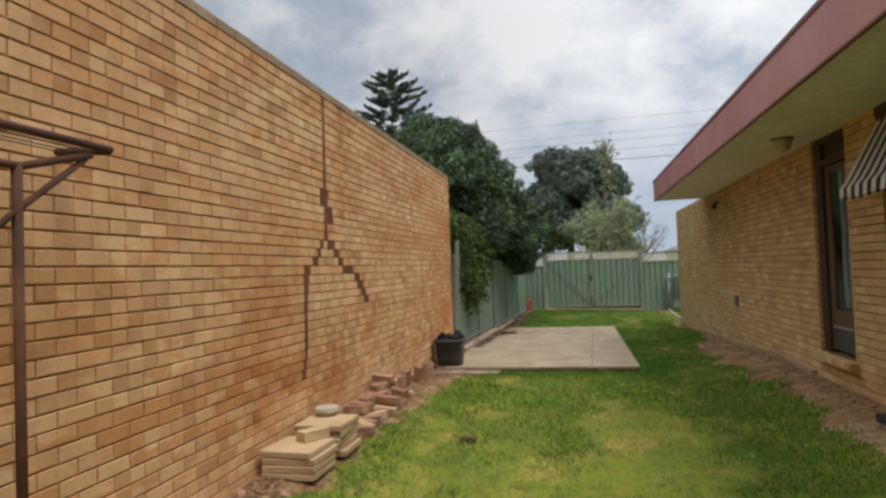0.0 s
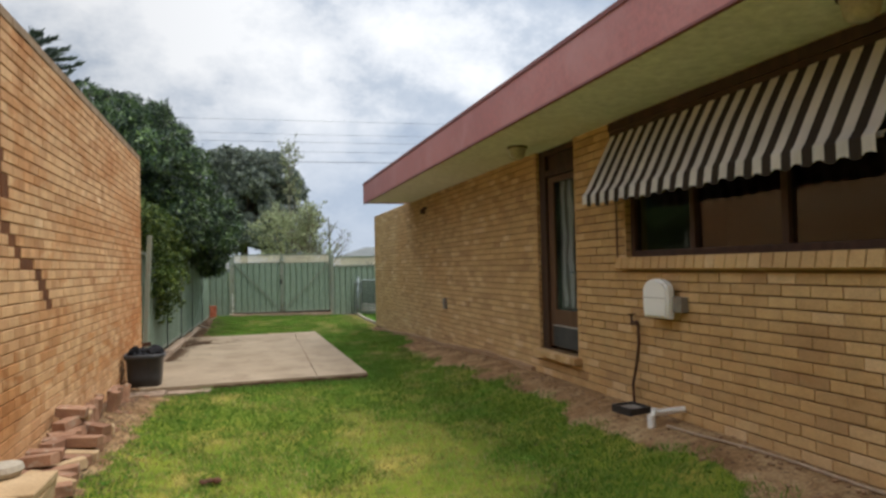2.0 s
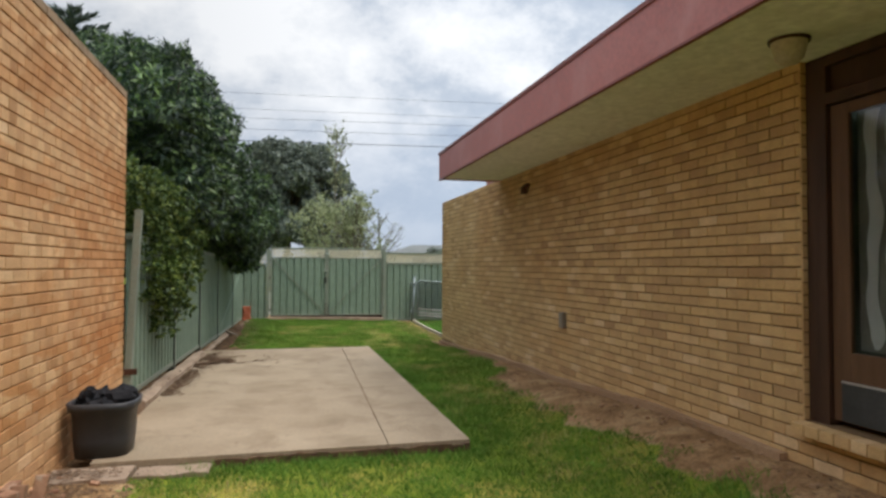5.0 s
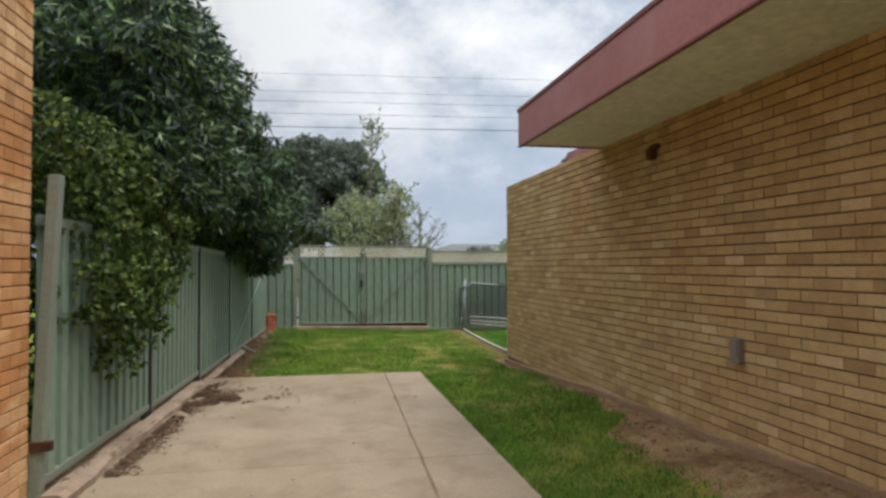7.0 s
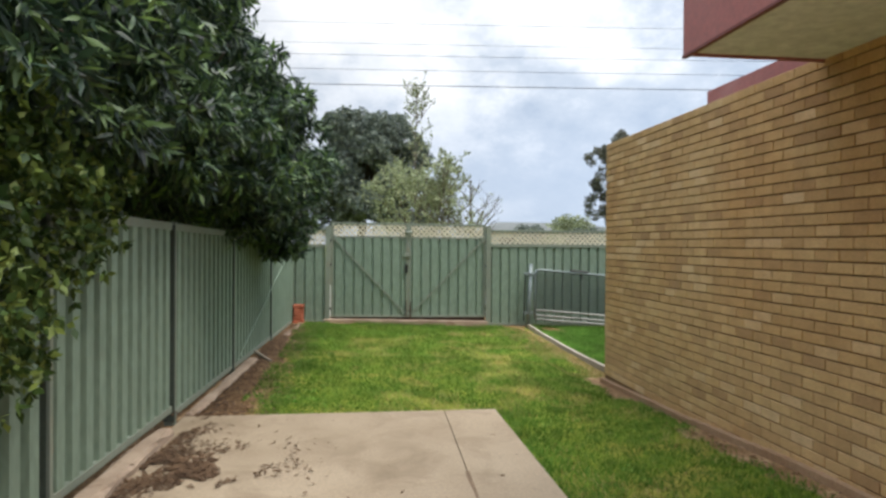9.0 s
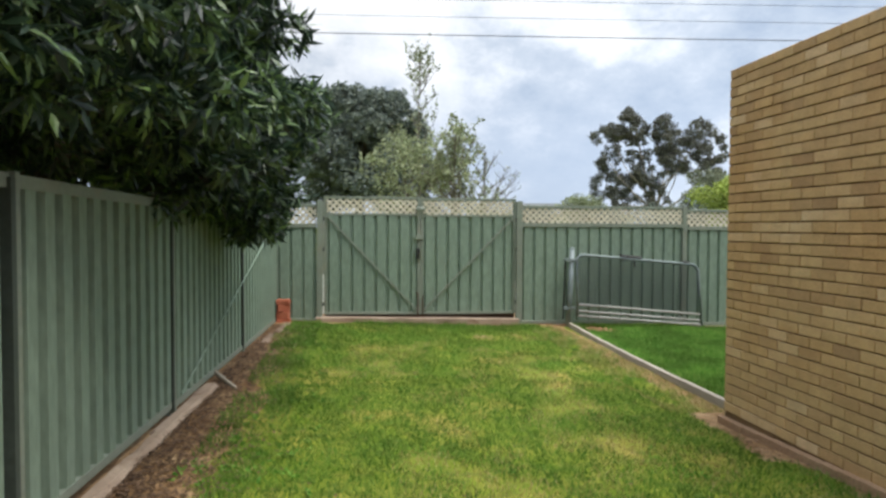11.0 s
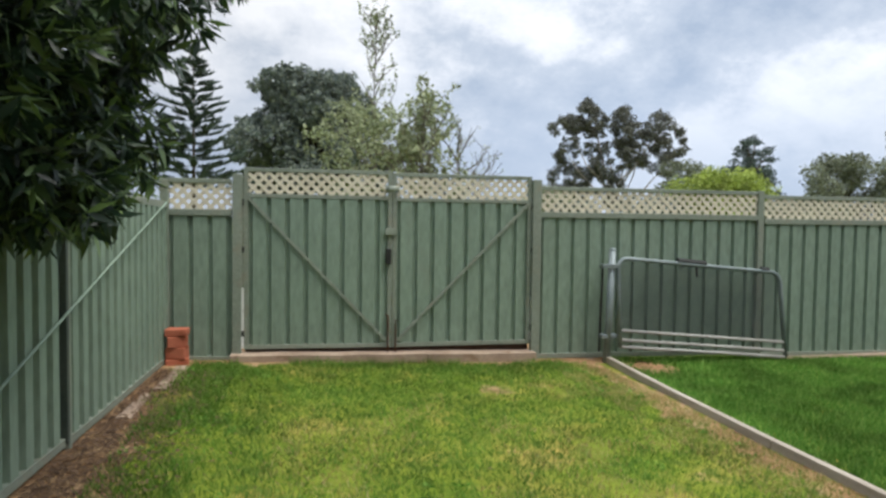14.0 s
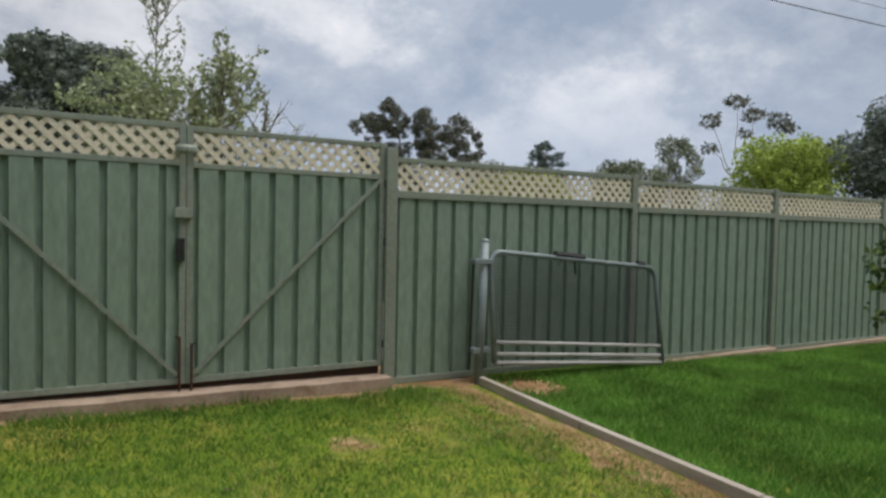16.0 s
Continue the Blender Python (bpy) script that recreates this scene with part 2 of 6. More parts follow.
M_PAVER = two_scale("cream_paver", (0.38, 0.26, 0.14), (0.50, 0.36, 0.21), 2.5, 60, 0.92, bump_s=0.5)
M_OLDBRICK = two_scale("old_brick", (0.20, 0.10, 0.06), (0.36, 0.205, 0.125), 4, 60, 0.95, bump_s=0.5, stain=(0.40, 0.34, 0.26), stain_at=(0.56, 0.74))
M_TIMBER = two_scale("weathered_timber", (0.28, 0.24, 0.185), (0.42, 0.375, 0.30), 2.5, 50, 0.9, bump_s=0.5, stretch=(5, 0.6, 5))
M_BARK = two_scale("bark", (0.07, 0.05, 0.035), (0.14, 0.11, 0.08), 6, 30, 0.95, bump_s=0.8, bump_d=0.02)
M_PALEBARK = two_scale("pale_gum_bark", (0.30, 0.26, 0.21), (0.46, 0.41, 0.35), 3, 20, 0.9, bump_s=0.3)
M_LITTER = two_scale("dry_leaf_litter", (0.06, 0.035, 0.02), (0.15, 0.09, 0.05), 9, 60, 0.95, bump_s=0.4)
M_CABLE = two_scale("dark_cable", (0.03, 0.032, 0.035), (0.05, 0.052, 0.055), 2, 20, 0.7)
M_IRON = two_scale("dark_weathered_steel", (0.045, 0.020, 0.011), (0.115, 0.048, 0.024), 5, 50, 0.85, metal=0.0, bump_s=0.3)
M_ROOFTILE = two_scale("grey_far_roof", (0.11, 0.12, 0.115), (0.16, 0.17, 0.165), 0.5, 4, 0.8)
M_FARWALL = two_scale("pale_far_wall", (0.42, 0.44, 0.42), (0.52, 0.54, 0.52), 0.4, 4, 0.9)

m, t, b = material("window_glass", 0.03, 0, 0.5)
b.inputs["Transmission Weight"].default_value = 1.0
b.inputs["Base Color"].default_value = (0.75, 0.78, 0.78, 1)
b.inputs["IOR"].default_value = 1.45
M_GLASS = m

m, t, b = material("awning_canvas", 0.9, 0, 0.1)
at = t.nodes.new("ShaderNodeAttribute")
at.attribute_name = "stripe"
dirt = noise_of(t, 3, 5)
weave = noise_of(t, 160, 2)
c = mixc(t, at.outputs["Fac"], (0.045, 0.035, 0.028), (0.60, 0.57, 0.52))
c = mixc(t, 1.0, c, ramp(t, dirt, (0.3, (0.78,)), (0.7, (1.05,))), "MULTIPLY")
t.links.new(c, b.inputs["Base Color"])
bump(t, b, weave, 0.3, 0.001)
M_AWN = m


def leaf_material(name, dark, mid, light, gloss=0.45, trans=0.25, spec=0.3, vary=0.36):
    m, t, b = material(name, gloss, 0, spec)
    rnd = t.nodes.new("ShaderNodeNewGeometry").outputs["Random Per Island"]
    c = ramp(t, rnd, (0.0, dark), (0.55, mid), (1.0, light))
    c = mixc(t, 1.0, c, ramp(t, noise_of(t, 1.5, 3), (0.3, (1 - vary,)), (0.7, (1 + vary,))), "MULTIPLY")
    t.links.new(c, b.inputs["Base Color"])
    tr = t.nodes.new("ShaderNodeBsdfTranslucent")
    t.links.new(c, tr.inputs[0])
    ms = t.nodes.new("ShaderNodeMixShader")
    ms.inputs[0].default_value = trans
    out = t.nodes["Material Output"]
    t.links.new(b.outputs[0], ms.inputs[1])
    t.links.new(tr.outputs[0], ms.inputs[2])
    t.links.new(ms.outputs[0], out.inputs[0])
    return m


M_LEAF_TREE = leaf_material("dark_glossy_leaf", (0.011, 0.025, 0.016), (0.033, 0.064, 0.034), (0.155, 0.245, 0.07), 0.42, 0.2, 0.45, 0.5)
M_LEAF_VINE = leaf_material("olive_vine_leaf", (0.024, 0.048, 0.013), (0.058, 0.10, 0.022), (0.21, 0.265, 0.06), 0.5, 0.22, 0.25)
# distance haze is mixed into the next two leaf colours, paler and greyer
M_LEAF_DARK = leaf_material("far_dark_hazed_leaf", (0.098, 0.124, 0.114), (0.145, 0.174, 0.148), (0.215, 0.245, 0.178), 0.7, 0.2)
M_LEAF_HAZE = leaf_material("far_grey_hazed_leaf", (0.16, 0.18, 0.125), (0.205, 0.23, 0.155), (0.27, 0.285, 0.18), 0.8, 0.2)
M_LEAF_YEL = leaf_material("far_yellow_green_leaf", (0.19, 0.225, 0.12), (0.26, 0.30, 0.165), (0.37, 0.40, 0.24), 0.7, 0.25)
M_LEAF_BRIGHT = leaf_material("far_bright_leaf", (0.21, 0.28, 0.05), (0.32, 0.40, 0.08), (0.46, 0.52, 0.14), 0.7, 0.25)
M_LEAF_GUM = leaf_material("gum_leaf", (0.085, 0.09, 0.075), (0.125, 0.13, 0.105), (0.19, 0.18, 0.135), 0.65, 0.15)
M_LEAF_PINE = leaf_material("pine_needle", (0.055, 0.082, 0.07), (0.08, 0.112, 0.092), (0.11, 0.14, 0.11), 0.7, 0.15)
M_GRASS = leaf_material("grass_blade", (0.068, 0.165, 0.024), (0.125, 0.235, 0.04), (0.23, 0.31, 0.075), 0.9, 0.4, 0.05, 0.30)
M_GRASS_DRY = leaf_material("dry_grass_blade", (0.29, 0.255, 0.085), (0.40, 0.34, 0.135), (0.52, 0.44, 0.22), 0.95, 0.35, 0.05, 0.2)
M_GRASS_RICH = leaf_material("lush_grass_blade", (0.062, 0.17, 0.024), (0.125, 0.26, 0.042), (0.27, 0.41, 0.10), 0.85, 0.4, 0.08, 0.42)

# ground: turf, dry turf and bare earth by where each lies
m, t, b = material("turf_and_earth", 0.95, 0, 0.1)
v = coords(t)
at = t.nodes.new("ShaderNodeAttribute")
at.attribute_name = "earth"
turf = ramp(t, noise_of(t, 1.3, 5, 0.6, v, 0.3), (0.36, (0.11, 0.175, 0.014)), (0.54, (0.18, 0.22, 0.024)), (0.68, (0.35, 0.285, 0.065)))
fleck = ramp(t, noise_of(t, 11, 5, 0.7, v, 0.4), (0.50, (0.0,)), (0.64, (0.4,)))
turf = mixc(t, fleck, turf, (0.25, 0.225, 0.06))
turf = mixc(t, ramp(t, noise_of(t, 7, 4, 0.65, v, 0.2), (0.52, (0.0,)), (0.62, (0.7,))), turf, (0.06, 0.105, 0.014))
turf = mixc(t, 1.0, turf, ramp(t, noise_of(t, 60, 4, 0.7, v), (0.3, (0.55,)), (0.7, (1.3,))), "MULTIPLY")
earth = ramp(t, noise_of(t, 2.5, 6, 0.65, v), (0.3, (0.17, 0.098, 0.046)), (0.5, (0.31, 0.19, 0.094)), (0.70, (0.47, 0.335, 0.185)))
earth = mixc(t, 1.0, earth, ramp(t, noise_of(t, 45, 4, 0.7, v), (0.3, (0.55,)), (0.7, (1.3,))), "MULTIPLY")
earth = mixc(t, ramp(t, noise_of(t, 9, 6, 0.75, v, 0.5), (0.52, (0.0,)), (0.62, (0.65,))), earth, (0.115, 0.06, 0.028))
k = t.nodes.new("ShaderNodeMath")
k.operation = "ADD"
nn = t.nodes.new("ShaderNodeMath")
nn.operation = "MULTIPLY_ADD"
nn.inputs[1].default_value, nn.inputs[2].default_value = 0.9, -0.45
t.links.new(noise_of(t, 5, 5, 0.7, v), nn.inputs[0])
t.links.new(at.outputs["Fac"], k.inputs[0])
t.links.new(nn.outputs[0], k.inputs[1])
kk = ramp(t, k.outputs[0], (0.42, (0.0,)), (0.58, (1.0,)))
t.links.new(mixc(t, kk, turf, earth), b.inputs["Base Color"])
bump(t, b, noise_of(t, 30, 5, 0.7, v), 0.7, 0.02)
M_GROUND = m

# ---------------- building tools ----------------


class Geo:
    """Vertices and faces of one mesh."""

    def __init__(self):
        self.v, self.f = [], []

    def box(self, x0, y0, z0, x1, y1, z1, bev=0.0):
        if bev <= 0:
            n = len(self.v)
            self.v += [(x, y, z) for x in (x0, x1) for y in (y0, y1) for z in (z0, z1)]
            self.f += [tuple(n + i for i in q) for q in ((0, 1, 3, 2), (4, 6, 7, 5), (0, 4, 5, 1), (2, 3, 7, 6), (0, 2, 6, 4), (1, 5, 7, 3))]
            return self
        bm = bmesh.new()
        bmesh.ops.create_cube(bm, size=1.0, matrix=Matrix.LocRotScale(((x0 + x1) / 2, (y0 + y1) / 2, (z0 + z1) / 2), None, (x1 - x0, y1 - y0, z1 - z0)))
        bmesh.ops.bevel(bm, geom=bm.edges[:], offset=bev, segments=2, affect="EDGES", profile=0.6)
        return self.take(bm)

    def take(self, bm, m=None):
        n = len(self.v)
        bm.verts.index_update()
        self.v += [tuple(m @ q.co if m else q.co) for q in bm.verts]
        self.f += [tuple(n + q.index for q in fc.verts) for fc in bm.faces]
        bm.free()
        return self

    def turned(self, m):
        self.v = [tuple(m @ Vector(q)) for q in self.v]
        return self

    def join(self, other, m=None):
        n = len(self.v)
        self.v += [tuple(m @ Vector(q)) if m else q for q in other.v]
        self.f += [tuple(n + i for i in fc) for fc in other.f]
        return self

    def tube(self, pts, r, n=8, r1=None, caps=True):
        pts = [Vector(p) for p in pts]
        r1 = r if r1 is None else r1
        base = len(self.v)
        up = Vector((0.0, 0.0, 1.0))
        for i, p in enumerate(pts):
            d = (pts[min(i + 1, len(pts) - 1)] - pts[max(i - 1, 0)]).normalized()
            a = d.cross(up if abs(d.z) < 0.95 else Vector((1.0, 0.0, 0.0))).normalized()
            c = a.cross(d)
            rr = r + (r1 - r) * i / max(len(pts) - 1, 1)
            self.v += [tuple(p + rr * (math.cos(2 * math.pi * k / n) * a + math.sin(2 * math.pi * k / n) * c)) for k in range(n)]
        for i in range(len(pts) - 1):
            for k in range(n):
                q, s = base + i * n, (k + 1) % n
                self.f.append((q + k, q + s, q + n + s, q + n + k))
        if caps:
            self.f.append(tuple(base + k for k in range(n - 1, -1, -1)))
            self.f.append(tuple(base + (len(pts) - 1) * n + k for k in range(n)))
        return self

    def lathe(self, prof, centre, n=24):
        """prof: (radius, height) from bottom to top."""
        base, (cx, cy, cz) = len(self.v), centre
        for r, h in prof:
            self.v += [(cx + r * math.cos(2 * math.pi * k / n), cy + r * math.sin(2 * math.pi * k / n), cz + h) for k in range(n)]
        for i in range(len(prof) - 1):
            for k in range(n):
                s = (k + 1) % n
                self.f.append((base + i * n + k, base + i * n + s, base + (i + 1) * n + s, base + (i + 1) * n + k))
        return self


def mesh_of(name, geo, mat):
    me = bpy.data.meshes.new(name)
    me.from_pydata(geo.v, [], geo.f)
    me.materials.append(mat)
    me.update()
    return me


def smooth(ob):
    ob.data.polygons.foreach_set("use_smooth", [True] * len(ob.data.polygons))
    return ob


def part(name, geo, mat, parent, label=""):
    ob = new(name, mesh_of(name, geo, mat))
    if parent is not None:
        ob.parent = parent
        ob.matrix_parent_inverse = parent.matrix_basis.inverted()
    if label:
        tagged(ob, label)
    return ob


def thing(name, base, label, category, group=""):
    ob = new(name)
    ob.empty_display_size = 0.2
    ob.matrix_basis = Matrix.Translation(base)
    return tagged(ob, label, category, group)


def solo(name, geo, mat, label, category, group="", kind=""):
    return tagged(part(name, geo, mat, None), label, category, group, kind)


def structure(name, geo, mat, label, category="structure"):
    return tagged(part(name, geo, mat, None), label, category, "", "structure")


def ss(a, b, x):
    q = min(max((x - a) / (b - a), 0.0), 1.0)
    return q * q * (3 - 2 * q)


def ground_z(x, y):
    far = ss(10, 20, y)
    z = far * (-0.09 - 0.03 * min(max(x, -3.0), 11.0))
    inside = ss(-3.2, -2.6, x)
    z += 0.17 * ss(-1.4, -2.2, x) * inside * (1 - ss(8.3, 10.3, y))
    z += (0.20 * (1 - ss(9.5, 12.5, y)) + 0.10 * ss(9.5, 12.5, y) * (1 - ss(14, 19, y))) * ss(1.5, 2.55, x)
    if -4 < x < 14 and -8 < y < 27:
        z += 0.018 * noise.noise((x * 0.9, y * 0.9, 3.0))
    return z


def earth_amount(x, y):
    """1 where the soil is bare, 0 where the turf is closed."""
    w = 0.24 * noise.noise((x * 1.7, y * 1.7, 8.0)) + 0.11 * noise.noise((x * 6, y * 6, 1.0))
    e = 0.0
    if y < 19.2:
        edge = 2.10 - 0.18 * ss(9.5, 11.5, y) + 0.48 * ss(12.3, 14.5, y) + 0.12 * ss(15, 17, y)
        e = max(e, ss(edge - 0.18, edge + 0.18, x + w))
    if y < 10.3:
        lip = 0.18 * ss(6.5, 7.5, y)
        e = max(e, ss(-1.84 + lip, -2.10 + lip, x + w) * (x > -2.7))
    if 10 <= y < 25.5:
        inset = 0.22 * ss(16.6, 17.4, y) * ss(23.5, 21.5, y)
        e = max(e, ss(-1.62 + inset, -1.95 + inset, x + w) * (x > -3.0))
    if 19 < y < 25:
        e = max(e, 0.68 * ss(2.40, 2.78, x + w) * (1 - ss(2.95, 3.08, x)))
        e = max(e, ss(24.42, 24.62, y + w) * (1 - ss(3.1, 3.3, x)))
    if 24.9 < y < 30 and x < 3:
        e = 1.0
    for cx, cy, r, a in ((1.35, 23.3, 0.45, 0.55), (0.2, 5.2, 0.7, 0.35), (2.1, 21.0, 0.5, 0.4), (3.55, 24.3, 0.6, 1.0)):
        e = max(e, a * (1 - ss(0.2 * r, r, math.hypot(x - cx, y - cy))))
    return e


LW, RW = -2.39, 2.68  # faces of the two brick walls
FY = 24.85  # line of the rear fence


def fence_x(y):
    return -2.40 + 0.37 * (y - 12.2) / (24.85 - 12.2)


# ---------------- ground ----------------
xs = sorted({round(v, 3) for v in [*np.arange(-4, 14.01, 0.14), *np.arange(-20, -4, 2), *np.arange(15, 40, 3), -400, -200, -100, -60, -35, 50, 80, 130, 220, 400]})
ys = sorted({round(v, 3) for v in [*np.arange(-8, 27.01, 0.14), *np.arange(28, 60, 4), -300, -120, -60, -30, -14, 75, 100, 140, 200, 300, 450]})
geo = Geo()
geo.v = [(x, y, ground_z(x, y)) for y in ys for x in xs]
W = len(xs)
geo.f = [(j * W + i, j * W + i + 1, (j + 1) * W + i + 1, (j + 1) * W + i) for j in range(len(ys) - 1) for i in range(W - 1)]
ground = structure("ground", geo, M_GROUND, "mown lawn with dry patches and bare brown earth along the walls", "ground")
attr = ground.data.attributes.new("earth", "FLOAT", "POINT")
attr.data.foreach_set("value", [earth_amount(q[0], q[1]) for q in geo.v])
smooth(ground)

# concrete slab of four bays with open joints
slab = tagged(thing("concrete_slab", (-0.6, 13.4, 0.0), "pale weathered concrete slab with open joints, set in the lawn", "slab"), kind="structure")
JX = 0.085  # the long joint runs a little askew
for side, y0, y1 in ((0, 10.03, 12.637), (1, 10.03, 12.637), (0, 12.643, 16.85), (1, 12.643, 16.85)):
    x0, x1 = (-2.14, JX - 0.003) if side == 0 else (JX + 0.003, 0.78)
    q = Geo().box(x0, y0, -0.09, x1, y1, 0.088, 0.006)
    q.v = [(x + (0.028 * (y - 10.03) if abs(x - JX) < 0.02 else 0.0), y, z - 0.006 * (y - 10.0)) for x, y, z in q.v]
    part("slab_bay", q, M_CONC, slab)
# dirt caught along the joint
q = Geo()
for i in range(47):
    y = 11.0 + 0.09 * i
    w2 = max(0.003, 0.008 + 0.02 * noise.noise((y * 1.7, 4.0, 0.0)))
    xm = JX + 0.028 * (y - 10.03) + 0.012 * noise.noise((y * 3.1, 9.0, 0.0))
    q.v += [(xm - w2, y, 0.0905 - 0.006 * (y - 10.0)), (xm + w2, y, 0.0905 - 0.006 * (y - 10.0))]
q.f = [(2 * i, 2 * i + 1, 2 * i + 3, 2 * i + 2) for i in range(46)]
part("joint_dirt", q, two_scale("joint_soil", (0.13, 0.088, 0.055), (0.20, 0.14, 0.09), 5, 60, 0.95), slab, "dark dirt caught along the open joint")
for x0, x1, y0, y1, z1 in ((-2.37, -1.82, 9.70, 10.02, 0.055), (-1.80, -1.28, 9.80, 10.02, 0.035)):
    q = Geo()
    nx, ny = 10, 4
    for k in range(ny + 1):
        for i in range(nx + 1):
            x, y = x0 + (x1 - x0) * i / nx, y0 + (y1 - y0) * k / ny
            if k == 0:
                y += 0.07 * noise.noise((x * 5, 3.0, 1.0))
            q.v.append((x, y, z1 + 0.012 * noise.noise((x * 7, y * 7, 2.0))))
            q.v.append((x, y, -0.08))
    for k in range(ny):
        for i in range(nx):
            a, b4 = 2 * (k * (nx + 1) + i), 2 * ((k + 1) * (nx + 1) + i)
            q.f.append((a, a + 2, b4 + 2, b4))
    for i in range(nx):
        q.f.append((2 * i + 1, 2 * i + 3, 2 * i + 2, 2 * i))
    for k in range(ny):
        for i in (0, nx):
            a, b4 = 2 * (k * (nx + 1) + i), 2 * ((k + 1) * (nx + 1) + i)
            q.f.append((a, b4, b4 + 1, a + 1))
    structure("slab_edge_strip", q, M_SILL, "rough broken concrete strip before the slab", "concrete strip")

# dark litter-coloured strip that paints in the shadow under the slab lip
q = Geo()
for i in range(40):
    x = -1.26 + 2.03 * i / 40
    q.box(x, 10.0 - 0.02 * abs(noise.noise((x * 6, 1.0, 0.0))), -0.06, x + 0.0505, 10.026, 0.062 + 0.03 * noise.noise((x * 7, 4.0, 0.0)))
structure("slab_edge_dirt", q, M_LITTER, "dark litter-coloured strip drawing the shadow below the slab lip", "dirt")

# kerb strip beside the slab, then broken lengths along the fence foot
for y0, y1, x_off, half, top in ((12.05, 14.05, 0.17, 0.085, 0.15), (14.07, 16.20, 0.17, 0.085, 0.135), (17.0, 18.6, 0.13, 0.055, 0.045), (18.62, 20.15, 0.115, 0.08, 0.035), (22.6, 23.3, 0.2, 0.07, 0.02), (23.45, 24.4, 0.27, 0.09, 0.02)):
    q = Geo()
    steps = 14
    for k in range(steps + 1):
        y = y0 + (y1 - y0) * k / steps
        for du, dz in ((-1.0, -0.22), (-0.95, -0.02), (-0.6, 0.0), (0.5, 0.0), (0.9, -0.025), (1.05, -0.22)):
            w2 = 0.03 * noise.noise((y * 3, du * 5, 2.0)) + 0.012 * noise.noise((y * 11, du * 5, 5.0))
            q.v.append((fence_x(y) + x_off + du * half + w2, y, top + dz - 0.003 * (y - 12) + 0.008 * noise.noise((y * 4, du * 3, 7.0))))
    for k in range(steps):
        for c2 in range(5):
            a = k * 6 + c2
            q.f.append((a, a + 1, a + 7, a + 6))
    q.f += [(5, 4, 3, 2, 1, 0), tuple(steps * 6 + c2 for c2 in range(6))]
    structure("kerb_strip", q, M_SILL, "old cracked concrete kerb along the fence foot", "kerb")

# ---------------- brick walls ----------------


def brick_geo(length, height, proud=0.0):
    """A brick seen from its face: u along, v up, w out of the wall."""
    q = Geo()
    a, h, e = length / 2, height / 2, 0.003
    for s, w in ((0.0, -0.004), (0.0, 0.006 + proud), (e, 0.009 + proud)):
        q.v += [(-a + s, -h + s, w), (a - s, -h + s, w), (a - s, h - s, w), (-a + s, h - s, w)]
    for k in (0, 4):
        for i in range(4):
            j = (i + 1) % 4
            q.f.append((k + i, k + j, k + 4 + j, k + 4 + i))
    q.f.append((8, 9, 10, 11))
    return q


def lay_bricks(wall, frame_m, u0, u1, z0, z1, course, step, holes, near, mat, mat_joined, cracks=(), crack_fill=None, seed=1, gap=0.0095, joint=0.0105):
    """Running bond on the face given by frame_m. holes: (u0, u1, z0, z1). near: the stretch (u0, u1, z0, z1) of bricks built one by one."""
    rng = random.Random(seed)
    shared = {}
    rest = Geo()
    fill = Geo()
    count = 0
    rows = int((z1 - z0) / course + 0.5)
    for r in range(rows):
        zc = z0 + (r + 0.5) * course
        u = u0 - (step / 2 if r % 2 else 0.0) - rng.random() * 0.005
        while u < u1:
            spans = [(max(u, u0), min(u + step, u1))]
            for a, b, c, d in holes:
                if c < zc < d:
                    out = []
                    for p, q in spans:
                        if q <= a or p >= b:
                            out.append((p, q))
                        else:
                            out += [s for s in ((p, a), (b, q)) if s[1] - s[0] > 0.02]
                    spans = out
            for cu, half in cracks(zc) if cracks else ():
                out = []
                for p, q in spans:
                    if q <= cu - half or p >= cu + half:
                        out.append((p, q))
                    else:
                        out += [s for s in ((p, cu - half), (cu + half, q)) if s[1] - s[0] > 0.03]
                spans = out
            for p, q in spans:
                ln = q - p - gap * rng.choice((0.6, 0.75, 0.9, 1.2))
                if ln < 0.03:
                    continue
                uc = (p + q) / 2
                tilt = rng.gauss(0, 0.004)
                full = abs(q - p - step) < 1e-4
                m = frame_m @ Matrix.Translation((uc, zc + rng.gauss(0, 0.0008), rng.random() * 0.003)) @ Matrix.Rotation(tilt, 4, "Y")
                if full and near[0] < uc < near[1] and near[2] < zc < near[3] and count < 300:
                    key = round(ln, 4)
                    if key not in shared:
                        shared[key] = mesh_of("brick", brick_geo(ln, course - joint), mat)
                    ob = new("brick", shared[key])
                    ob.parent = wall
                    ob.matrix_parent_inverse = wall.matrix_basis.inverted()
                    ob.matrix_basis = m
                    count += 1
                else:
                    rest.join(brick_geo(ln, course - joint), m)
            u += step
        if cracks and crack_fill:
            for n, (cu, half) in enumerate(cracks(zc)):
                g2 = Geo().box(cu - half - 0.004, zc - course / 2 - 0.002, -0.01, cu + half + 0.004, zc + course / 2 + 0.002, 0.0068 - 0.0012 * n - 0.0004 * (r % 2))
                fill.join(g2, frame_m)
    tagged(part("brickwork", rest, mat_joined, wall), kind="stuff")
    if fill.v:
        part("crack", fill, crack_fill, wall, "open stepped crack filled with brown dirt")


